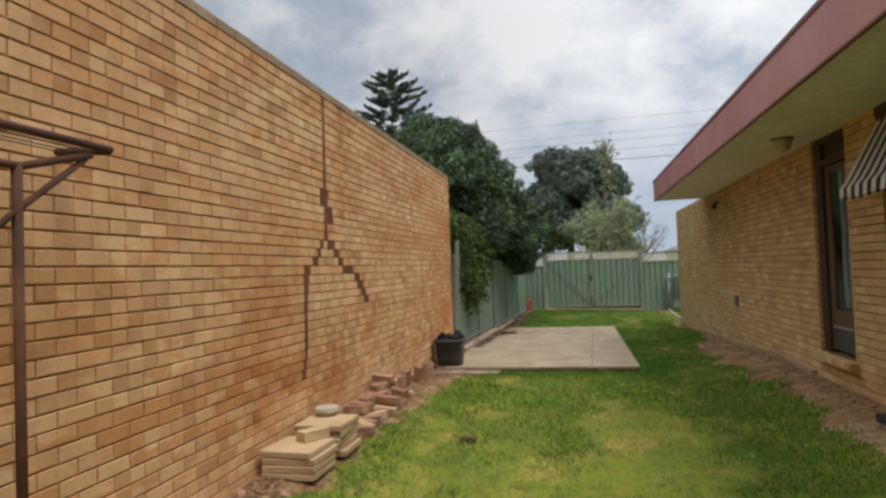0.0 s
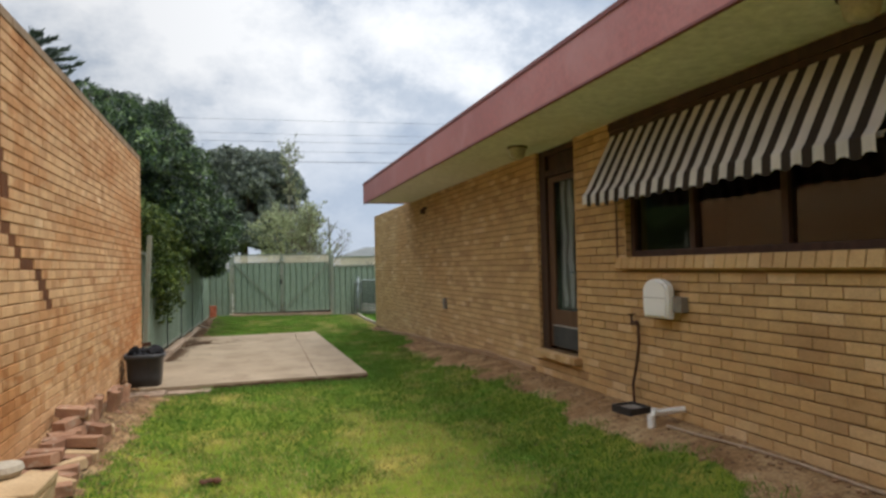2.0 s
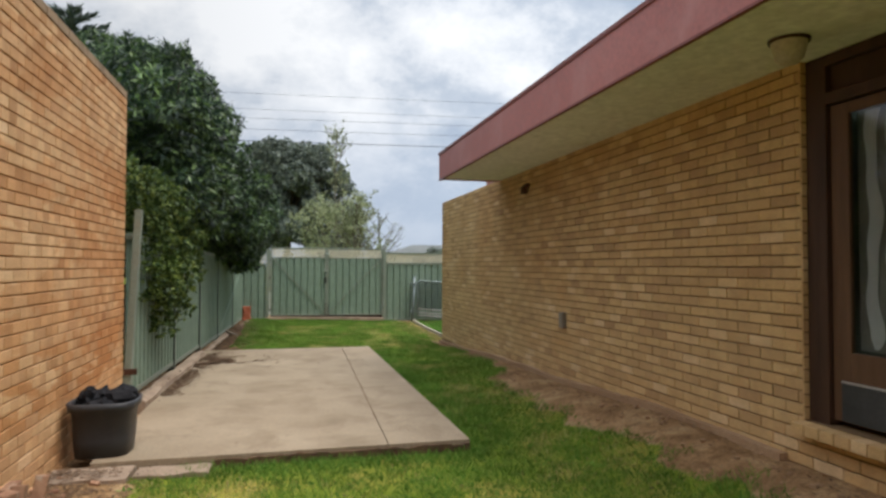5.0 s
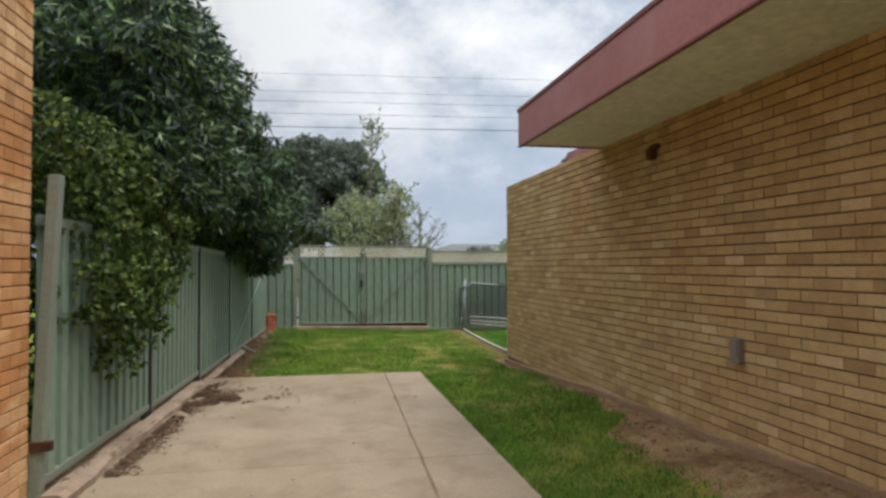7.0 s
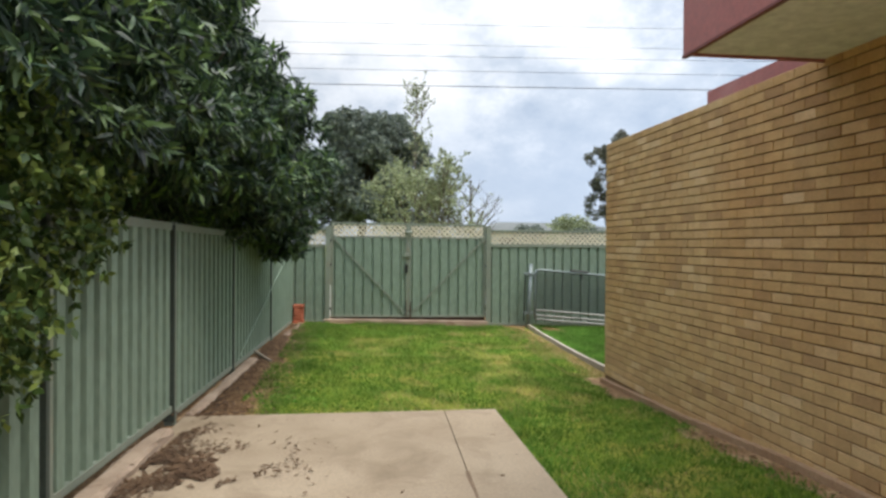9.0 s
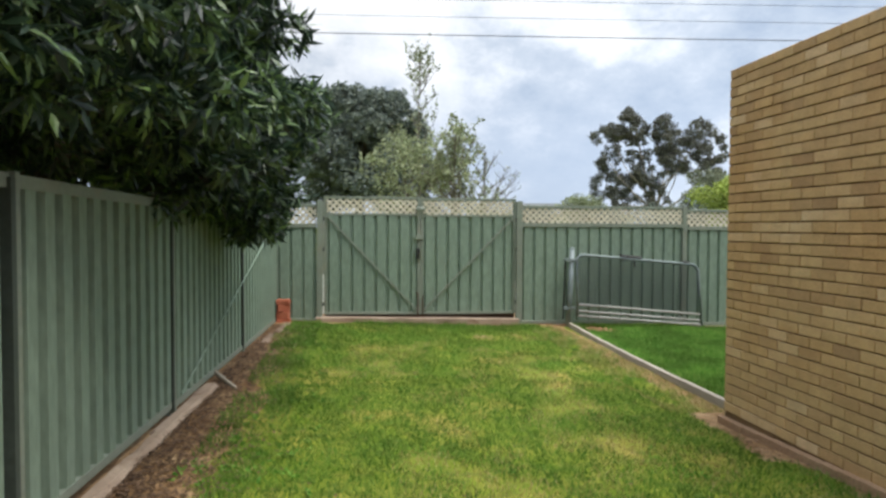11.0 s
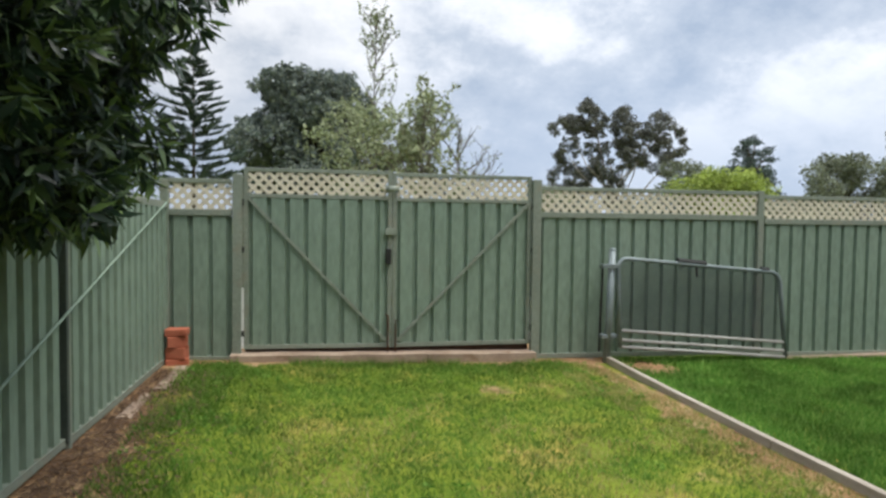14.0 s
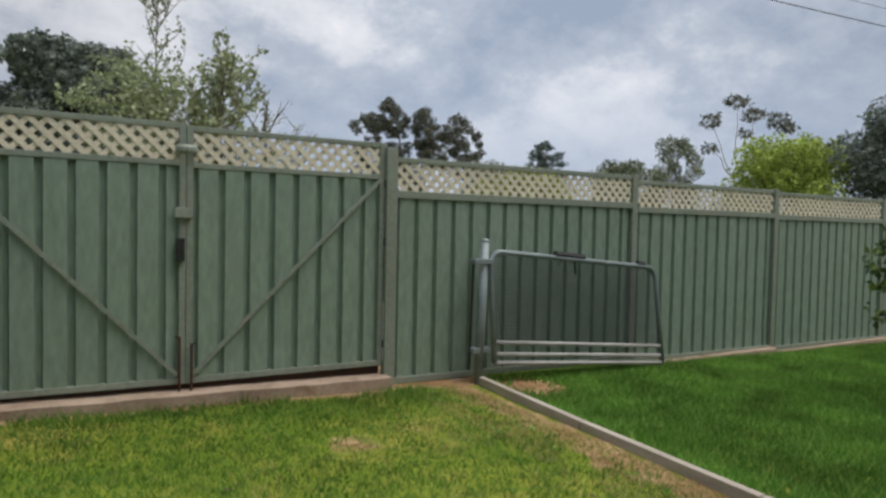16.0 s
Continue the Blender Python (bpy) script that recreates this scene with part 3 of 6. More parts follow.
# ---------------- side wall with the crack ----------------
L_TOP, L_END = 3.37, 12.12
q = Geo().box(LW - 0.23, -7.0, -0.2, LW - 0.009, L_END - 0.010, L_TOP - 0.004)
wall_left = structure("wall_left", q, M_MORTAR_L, "long tan brick boundary wall with a stepped crack", "wall")
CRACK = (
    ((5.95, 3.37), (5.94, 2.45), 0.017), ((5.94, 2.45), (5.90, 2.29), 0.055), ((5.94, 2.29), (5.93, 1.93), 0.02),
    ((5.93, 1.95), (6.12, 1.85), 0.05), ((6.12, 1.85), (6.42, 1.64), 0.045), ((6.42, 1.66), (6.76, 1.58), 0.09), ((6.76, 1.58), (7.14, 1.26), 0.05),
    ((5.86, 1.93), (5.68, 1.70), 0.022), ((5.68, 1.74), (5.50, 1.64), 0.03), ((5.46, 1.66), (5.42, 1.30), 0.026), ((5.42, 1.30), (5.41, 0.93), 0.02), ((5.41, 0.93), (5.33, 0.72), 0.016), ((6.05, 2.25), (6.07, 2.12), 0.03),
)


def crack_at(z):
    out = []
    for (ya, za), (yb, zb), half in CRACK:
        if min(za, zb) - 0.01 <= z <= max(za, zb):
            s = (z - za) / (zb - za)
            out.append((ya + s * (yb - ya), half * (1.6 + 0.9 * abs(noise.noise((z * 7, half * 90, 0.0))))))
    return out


# u runs along +y, v up, w towards +x
m_left = Matrix(((0, 0, 1, LW - 0.009), (1, 0, 0, 0), (0, 1, 0, 0), (0, 0, 0, 1)))
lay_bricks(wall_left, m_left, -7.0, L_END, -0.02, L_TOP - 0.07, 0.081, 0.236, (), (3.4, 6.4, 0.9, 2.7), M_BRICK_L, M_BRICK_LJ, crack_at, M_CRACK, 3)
# capping course of bricks on edge
cap = Geo()
rng = random.Random(5)
u = -7.0
while u < L_END - 0.1:
    cap.box(LW - 0.235, u, L_TOP - 0.065, LW + 0.004 + rng.random() * 0.004, u + 0.225, L_TOP + rng.random() * 0.004)
    u += 0.236
part("capping_bricks", cap, M_CAPBRICK, wall_left, "capping course of weathered bricks")
# end face of the wall
m_end = Matrix(((-1, 0, 0, LW), (0, 0, 1, L_END - 0.010), (0, 1, 0, 0), (0, 0, 0, 1)))
lay_bricks(wall_left, m_end, 0.0, 0.23, -0.02, L_TOP - 0.07, 0.081, 0.23, (), (9, 9, 9, 9), M_BRICK_L, M_BRICK_LJ, (), None, 4)

# ---------------- house ----------------
H_END, H_TOP = 18.90, 2.945
DOOR = (7.48, 8.45, 0.51, 2.955)
WIN = (3.72, 6.50, 1.585, 2.78)
house_wall = Geo()
T = 0.24
xi = RW + 0.009
for y0, y1, z0, z1 in ((-7.0, WIN[0], -0.2, H_TOP), (WIN[0], WIN[1], -0.2, WIN[2]), (WIN[0], WIN[1], WIN[3], H_TOP), (WIN[1], DOOR[0], -0.2, H_TOP), (DOOR[0], DOOR[1], -0.2, DOOR[2]), (DOOR[1], H_END - 0.01, -0.2, H_TOP)):
    house_wall.box(xi, y0, z0, xi + T, y1, z1)
house_wall.box(xi + T, H_END - 0.01 - T, -0.3, 13.0, H_END - 0.01, H_TOP)
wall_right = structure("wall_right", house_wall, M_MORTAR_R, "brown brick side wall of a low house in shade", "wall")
# u runs along -y so that w points towards -x
m_right = Matrix(((0, 0, -1, xi), (-1, 0, 0, 0), (0, 1, 0, 0), (0, 0, 0, 1)))
HOLES = [(-DOOR[1], -DOOR[0], DOOR[2] - 0.09, DOOR[3] + 0.1), (-WIN[1], -WIN[0], WIN[2] - 0.11, WIN[3])]
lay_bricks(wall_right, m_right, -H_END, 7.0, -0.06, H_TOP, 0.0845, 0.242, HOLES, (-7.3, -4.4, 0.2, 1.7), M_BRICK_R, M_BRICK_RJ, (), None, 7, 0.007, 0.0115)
m_rear = Matrix(((-1, 0, 0, 0), (0, 0, 1, H_END - 0.010), (0, 1, 0, 0), (0, 0, 0, 1)))
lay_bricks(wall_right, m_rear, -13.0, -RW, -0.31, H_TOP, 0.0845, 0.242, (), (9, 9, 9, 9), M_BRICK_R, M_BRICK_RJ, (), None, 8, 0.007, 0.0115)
# brick reveals of the door and the window
rev = Geo()
for yy, sgn, z0, z1 in ((DOOR[0], 1, DOOR[2], DOOR[3]), (DOOR[1], -1, DOOR[2], DOOR[3]), (WIN[0], 1, WIN[2], WIN[3]), (WIN[1], -1, WIN[2], WIN[3])):
    z = z0
    while z < z1 - 0.05:
        a, b = sorted((yy - sgn * 0.012, yy + sgn * 0.004))
        rev.box(RW + 0.002, a, z + 0.006, RW + 0.11, b, z + 0.079)
        z += 0.0845
part("reveal_bricks", rev, M_BRICK_RJ, wall_right)
# sill of bricks on edge below the window
sill = thing("window_sill", (RW, 5.1, 1.49), "sloping sill of tan bricks on edge below the window", "sill")
tagged(sill, kind="structure")
sb = mesh_of("brick", Geo().box(-0.062, -0.053, -0.055, 0.12, 0.053, 0.055, 0.004), M_BRICK_R)
y = WIN[0] - 0.02
while y < WIN[1]:
    ob = new("brick", sb)
    ob.parent, ob.matrix_parent_inverse = sill, sill.matrix_basis.inverted()
    ob.matrix_basis = pose(RW, y + 0.058, 1.535, 0, 12, 0)
    y += 0.116

# eaves: soffit, fascia, roof
E_X, E_END, E_Z, E_T = 1.645, 14.85, 2.957, 3.36
structure("eaves_soffit", Geo().box(E_X + 0.02, -7.0, E_Z, 3.4, E_END - 0.02, E_Z + 0.03), M_SOFFIT, "pale off-white painted flat eaves lining", "soffit")
f = Geo().box(E_X, -7.0, E_Z - 0.02, E_X + 0.02, E_END, E_T)
f.box(E_X + 0.02, E_END - 0.02, E_Z - 0.02, 3.6, E_END, E_T)
fascia = structure("fascia", f, M_FASCIA, "deep faded red painted fascia round the flat roof", "fascia")
f = Geo().box(E_X - 0.012, -7.0, E_T - 0.03, E_X + 0.05, E_END + 0.012, E_T + 0.012, 0.004)
f.box(E_X - 0.006, -7.0, E_Z - 0.035, E_X + 0.03, E_END + 0.006, E_Z - 0.015, 0.003)
part("fascia_trim", f, two_scale("dark_red_trim", (0.16, 0.05, 0.045), (0.22, 0.075, 0.065), 1, 30, 0.5), fascia, "thin dark red metal edge trim")
structure("roof", Geo().box(E_X + 0.06, -7.0, E_T - 0.06, 13.0, E_END - 0.04, E_T - 0.02), M_ROOFTILE, "flat grey metal roof", "roof")
structure("rear_roof_fascia", Geo().box(3.25, E_END + 0.004, 2.7, 3.30, 17.4, 3.35).box(3.30, 17.36, 2.7, 13.0, 17.4, 3.35), M_FASCIA, "faded red fascia of the rear roof behind the wall top", "fascia")
structure("rear_roof", Geo().box(3.30, E_END + 0.004, 3.28, 13.0, 17.36, 3.32), M_ROOFTILE, "flat grey rear roof", "roof")

# room behind door and window, its dimness put into the dark wall colour
room = Geo()
for bx in ((2.95, 2.0, 0.44, 6.5, 9.5, 0.5), (2.95, 2.0, 2.95, 6.5, 9.5, 3.0), (6.5, 2.0, 0.44, 6.6, 9.5, 3.0), (2.95, 1.95, 0.44, 6.6, 2.0, 3.0), (2.95, 9.5, 0.44, 6.6, 9.55, 3.0)):
    room.box(*bx)
structure("room_walls", room, M_ROOM, "plastered room behind the window, coloured dark to look dim", "room")
structure("wall_behind", Geo().box(-2.62, -7.2, -0.2, 3.0, -7.0, 2.9), M_MORTAR_R, "plain wall closing the yard", "wall")

# door
d = thing("door_1", (RW + 0.1, 7.92, 0.51), "dark brown timber door with tall glass and a grey-white curtain", "door")
tagged(d, kind="structure")
fr = Geo()
for y0, y1, z0, z1 in ((7.49, 7.55, 0.51, 2.95), (8.28, 8.445, 0.51, 2.95), (7.55, 8.28, 2.62, 2.70), (7.55, 8.28, 2.88, 2.95)):
    fr.box(RW + 0.04, y0, z0, RW + 0.16, y1, z1, 0.006)
part("door_frame", fr, M_BROWNWOOD, d)
part("transom_panel", Geo().box(RW + 0.09, 7.55, 2.70, RW + 0.11, 8.28, 2.88), M_BROWNWOOD, d)
lf = Geo()
for y0, y1, z0, z1 in ((7.555, 7.60, 0.55, 2.61), (8.14, 8.275, 0.55, 2.61), (7.60, 8.14, 2.54, 2.61), (7.60, 8.14, 0.80, 1.00), (7.60, 8.14, 0.55, 0.60)):
    lf.box(RW + 0.075, y0, z0, RW + 0.115, y1, z1, 0.004)
leaf = part("door_leaf", lf, M_DOOR, d)
part("kickplate", Geo().box(RW + 0.066, 7.565, 0.555, RW + 0.085, 8.205, 0.80, 0.003), M_DARKPANEL, d, "dark metal kick plate")
part("kickplate_edge", Geo().box(RW + 0.06, 7.565, 0.80, RW + 0.085, 8.205, 0.812, 0.002), M_GREYMETAL, d, "pale worn metal edge")
gp = part("glass", Geo().box(RW + 0.092, 7.60, 1.00, RW + 0.098, 8.14, 2.54), M_GLASS, d)
gp.visible_shadow = False
part("door_handle", Geo().tube([(RW + 0.075, 7.59, 1.45), (RW + 0.03, 7.59, 1.45), (RW + 0.03, 7.68, 1.45)], 0.009), M_GALV, d, "small steel lever handle")
cu = thing("curtain", (RW + 0.13, 7.8, 1.16), "grey-white curtain in three wavy strips behind the door glass", "curtain")
for yc, wd in ((7.70, 0.085), (7.875, 0.10), (8.04, 0.08)):
    q = Geo()
    n = 40
    for i in range(n + 1):
        zz = 1.03 + 1.51 * i / n
        sway = 0.016 * math.sin(zz * 7.5 + yc * 9) + 0.008 * math.sin(zz * 17 + yc * 31)
        half = wd * (0.56 + 0.10 * math.sin(zz * 9 + yc * 20)) * (0.3, 0.75)[i] if i < 2 else wd * (0.56 + 0.10 * math.sin(zz * 9 + yc * 20))
        for k, u in enumerate((-1.0, -0.4, 0.3, 1.0)):
            q.v.append((RW + 0.135 + (0.012 if k in (1, 2) else 0.026), yc + sway + half * u, zz))
    for i in range(n):
        for k in range(3):
            a = i * 4 + k
            q.f.append((a, a + 1, a + 5, a + 4))
    smooth(part("fold", q, M_CURTAIN, cu))
part("lining", Geo().box(RW + 0.175, 7.58, 1.01, RW + 0.18, 8.16, 2.56), two_scale("dull_net", (0.20, 0.18, 0.15), (0.26, 0.235, 0.195), 3, 60, 0.9), cu, "dull net lining behind the strips")
st = thing("door_step", (RW, 7.92, 0.45), "brick door sill standing out from the wall", "step")
tagged(st, kind="structure")
for i in range(9):
    part("brick", Geo().box(RW - 0.10, 7.40 + i * 0.119, 0.43, RW + 0.10, 7.40 + i * 0.119 + 0.110, 0.505, 0.005), M_BRICK_R, st)

# window
w = thing("window_1", (RW + 0.1, 5.1, 1.6), "wide dark-framed window of three panes below the awning", "window")
tagged(w, kind="structure")
fr = Geo()
for y0, y1, z0, z1 in ((WIN[0], WIN[0] + 0.06, 1.59, 2.78), (WIN[1] - 0.06, WIN[1], 1.59, 2.78), (WIN[0] + 0.06, WIN[1] - 0.06, 1.59, 1.66), (WIN[0] + 0.06, WIN[1] - 0.06, 2.72, 2.78), (4.60, 4.66, 1.66, 2.72), (5.57, 5.63, 1.66, 2.72)):
    fr.box(RW + 0.06, y0, z0, RW + 0.15, y1, z1, 0.006)
part("window_frame", fr, M_BROWNWOOD, w)
for y0, y1 in ((WIN[0] + 0.06, 4.60), (4.66, 5.57), (5.63, WIN[1] - 0.06)):
    gp = part("pane", Geo().box(RW + 0.10, y0, 1.66, RW + 0.106, y1, 2.72), M_GLASS, w)
    gp.visible_shadow = False

# dark board added for the unlit wall between the awning and the eaves
structure("window_head", Geo().box(RW - 0.028, 3.50, 2.86, RW - 0.004, 6.72, 2.945, 0.004), M_BROWNWOOD, "dark board standing in for the unlit wall above the awning", "board")

# awning
aw = thing("awning", (RW, 5.1, 2.1), "striped black and white canvas awning with a scalloped edge", "awning")
A0, A1, NX = 3.60, 6.66, 39
cl, fac, stripes = [], [], []
sw = (A1 - A0) / NX
cols = NX * 6
prof = ((RW - 0.015, 2.83), (2.52, 2.57), (2.36, 2.26), (2.325, 2.215), (2.315, 2.12))
for i in range(cols + 1):
    yy = A0 + (A1 - A0) * i / cols
    ph = (i % 6) / 6.0
    drop = 0.016 * (1 - math.cos(math.pi * (i - 3) / 6.0)) + 0.006 * math.sin(i * 0.13)
    for k, (px, pz) in enumerate(prof):
        sag = 0.012 * math.sin(yy * 2.1 + k) if 0 < k < 4 else 0.0
        cl.append((px + sag + (0.008 * math.sin(math.pi * i / 3.0) if k == 4 else 0), yy, pz + sag - (drop if k == 4 else 0)))
K = len(prof)
for i in range(cols):
    for k in range(K - 1):
        fac.append((i * K + k, (i + 1) * K + k, (i + 1) * K + k + 1, i * K + k + 1))
        stripes.append(1.0 if (i // 6) % 2 == 0 else 0.0)
q = Geo()
q.v, q.f = cl, fac
can = part("canvas", q, M_AWN, aw)
at = can.data.attributes.new("stripe", "FLOAT", "FACE")
at.data.foreach_set("value", stripes)
sd = can.modifiers.new("thick", "SOLIDIFY")
sd.thickness = 0.004
q = Geo().tube([(2.365, A0, 2.20), (2.365, A1, 2.20)], 0.012)
part("front_bar", q, M_GREYMETAL, aw)
part("head_batten", Geo().box(RW - 0.03, A0 - 0.03, 2.80, RW - 0.003, A1 + 0.03, 2.852, 0.004), M_BROWNWOOD, aw)
for yy in (A0 + 0.02, A1 - 0.02):
    part("arm", Geo().tube([(2.33, yy, 2.205), (RW - 0.01, yy, 2.30)], 0.009), M_GREYMETAL, aw)
part("pull_cord", Geo().tube([(RW - 0.02, 6.62, 2.24), (RW - 0.018, 6.62, 1.50)], 0.007), M_RUSTPIPE, aw, "brown hanging cord with cleat")

# soffit lamps
for yy in (8.10, 3.62):
    lm = thing("soffit_lamp", (2.28, yy, E_Z), "round cream bowl lamp under the eaves, unlit", "lamp", "lamps under the eaves")
    lx = 2.28
    smooth(part("bowl", Geo().lathe([(0.0, -0.150), (0.055, -0.148), (0.08, -0.125), (0.10, -0.05), (0.108, -0.012)], (lx, yy, E_Z)), two_scale("dull_glass", (0.40, 0.36, 0.29), (0.48, 0.44, 0.36), 4, 40, 0.35), lm))
    part("mount", Geo().lathe([(0.0, -0.02), (0.118, -0.02), (0.122, -0.01), (0.122, -0.002), (0.0, -0.002)], (lx, yy, E_Z)), M_BROWNWOOD, lm)

# wall vent box, meter cover, pipes
vb = thing("wall_outlet_box", (RW, 12.36, 0.86), "small grey weatherproof outlet box on the brick wall", "outlet box")
part("body", Geo().box(RW - 0.055, 12.26, 0.77, RW + 0.002, 12.37, 0.97, 0.012), M_OUTLET, vb)
part("cover", Geo().box(RW - 0.065, 12.27, 0.83, RW - 0.054, 12.36, 0.955, 0.004), M_OUTLET, vb, "hinged cover")
cm = thing("wall_bracket", (RW, 13.56, 2.62), "small dark bracket high on the brick wall", "bracket")
part("arm", Geo().box(RW - 0.06, 13.50, 2.70, RW + 0.002, 13.62, 2.75, 0.006).box(RW - 0.11, 13.52, 2.60, RW - 0.03, 13.60, 2.71, 0.01), M_RUSTPIPE, cm)
mc = thing("meter_cover", (RW, 6.0, 1.05), "white rounded plastic meter cover on a dull wall box", "meter box")
part("back_box", Geo().box(RW - 0.075, 5.60, 1.12, RW + 0.002, 5.82, 1.25, 0.01), M_OUTLET, mc, "dull brown-grey back box")
bm = bmesh.new()
prof = [(-0.165, 0.0), (0.165, 0.0), (0.175, 0.08), (0.175, 0.24)] + [(0.175 * math.cos(a), 0.24 + 0.10 * math.sin(a)) for a in np.linspace(0.15, math.pi - 0.15, 9)] + [(-0.175, 0.24), (-0.175, 0.08)]
vs = [bm.verts.new((0, -u, vv)) for u, vv in prof]
fc = bm.faces.new(vs)
ex = bmesh.ops.extrude_face_region(bm, geom=[fc])
bmesh.ops.translate(bm, verts=[e for e in ex["geom"] if isinstance(e, bmesh.types.BMVert)], vec=(-0.075, 0, 0))
bmesh.ops.recalc_face_normals(bm, faces=bm.faces[:])
bmesh.ops.bevel(bm, geom=[e for e in bm.edges if all(abs(q.co.x + 0.075) < 1e-4 for q in e.verts)], offset=0.02, segments=3, affect="EDGES")
part("cover", Geo().take(bm, pose(RW - 0.06, 5.885, 1.064)), M_WHITEPL, mc, "white moulded plastic cover")
part("seam", Geo().box(RW - 0.137, 5.735, 1.235, RW - 0.132, 6.035, 1.241), M_GREYMETAL, mc)

pi = thing("tap_pipe", (RW, 6.4, 0.2), "brown standpipe with a garden tap on the brick wall", "pipe")
part("pipe", Geo().tube([(RW - 0.05, 6.35, 0.2), (RW - 0.055, 6.36, 0.4), (RW - 0.05, 6.30, 0.6), (RW - 0.045, 6.26, 0.8), (RW - 0.05, 6.26, 0.98), (RW - 0.05, 6.29, 1.00)], 0.014), M_RUSTPIPE, pi)
part("tap", Geo().tube([(RW - 0.05, 6.27, 0.98), (RW - 0.05, 6.36, 0.985)], 0.018).tube([(RW - 0.05, 6.36, 0.96), (RW - 0.05, 6.36, 1.06)], 0.012).tube([(RW - 0.09, 6.36, 1.06), (RW - 0.01, 6.36, 1.06)], 0.007), M_RUSTPIPE, pi)
gb = thing("drain_box", (2.42, 6.42, 0.17), "open black plastic drain box half full of gravel", "drain box")
q = Geo()
for bx in ((-0.14, -0.155, 0, -0.125, 0.155, 0.14), (0.125, -0.155, 0, 0.14, 0.155, 0.14), (-0.125, -0.155, 0, 0.125, -0.14, 0.14), (-0.125, 0.14, 0, 0.125, 0.155, 0.14), (-0.125, -0.14, 0, 0.125, 0.14, 0.012)):
    q.box(*bx)
q.turned(pose(2.50, 6.21, 0.13, 0, 0, 6) @ Matrix.Scale(0.84, 4))
part("tub", q, M_BLACKPL, gb)
q = Geo().box(-0.125, -0.14, 0.09, 0.125, 0.14, 0.105)
q.turned(pose(2.50, 6.21, 0.138, 0, 0, 6) @ Matrix.Scale(0.84, 4))
part("fill", q, two_scale("gravel", (0.18, 0.16, 0.14), (0.42, 0.39, 0.35), 40, 90, 0.95, bump_s=1.0, bump_d=0.02), gb, "pale gravel and ash")
pv = thing("waste_pipe", (2.5, 5.95, 0.15), "white plastic waste pipe elbow coming out of the wall", "pipe")
part("run", Geo().tube([(RW + 0.02, 5.70, 0.30), (2.40, 5.70, 0.295)], 0.027, 12), M_WHITEPL, pv)
part("elbow", Geo().tube([(2.42, 5.70, 0.295), (2.375, 5.70, 0.312), (2.355, 5.70, 0.28), (2.352, 5.70, 0.15)], 0.031, 12), M_WHITEPL, pv)
hose = [(2.43 + 0.17 * ss(5.5, 4.2, 5.6 - i * 0.28) + 0.02 * math.sin(i * 0.9), 5.6 - i * 0.28, 0) for i in range(26)]
smooth(solo("garden_hose", Geo().tube([(x, y, ground_z(x, y) + 0.015) for x, y, _ in hose], 0.011, 8), two_scale("beige_hose", (0.34, 0.25, 0.17), (0.42, 0.32, 0.23), 3, 30, 0.6), "thin beige hose lying along the wall foot", "hose"))

# low earth-stained footing at the foot of the house wall
q = Geo()
for i in range(56):
    y = 8.6 + i * 0.184
    top = ground_z(2.62, y) + 0.055 + 0.02 * noise.noise((y * 1.3, 0.0, 6.0))
    q.box(RW - 0.06 + 0.02 * noise.noise((y * 2.0, 5.0, 0.0)), y, -0.25, RW + 0.004, y + 0.184, top)
structure("wall_footing", q, two_scale("earth_stained_footing", (0.30, 0.185, 0.105), (0.40, 0.27, 0.165), 2.0, 40, 0.95, bump_s=0.6), "earth-stained concrete footing showing below the brick wall", "footing")

# ---------------- fences ----------------


def sheet_profile(length, pitch=0.205, depth=0.038, wide=False):
    """Ribbed sheet seen from above: (along, out)."""
    pts, u = [], 0.0
    pat = ((0.0, 0.0), (0.15, 0.0), (0.22, 1.0), (0.93, 1.0))
    if wide:
        pat, pitch, depth = ((0.0, 0.0), (0.32, 0.0), (0.40, 1.0), (0.92, 1.0)), 0.19, 0.054
    while u < length:
        for a, d in pat:
            if u + a * pitch < length:
                pts.append((u + a * pitch, d * depth))
        u += pitch
    pts.append((length, 0.0))
    return pts


def ribbed(length, z0, z1, dz0=0.0, wide=False):
    """Sheet along +x from 0, facing -y, with thickness; z0 may fall by dz0 along it."""
    q = Geo()
    pr = sheet_profile(length, wide=wide)
    for side in (0.0, 0.003):
        for u, d in pr:
            q.v += [(u, -d + side, z0 + dz0 * u / length), (u, -d + side, z1)]
    n = len(pr)
    for i in range(n - 1):
        a = 2 * i
        q.f.append((a, a + 2, a + 3, a + 1))
        b2 = 2 * n + 2 * i
        q.f.append((b2, b2 + 1, b2 + 3, b2 + 2))
    return q


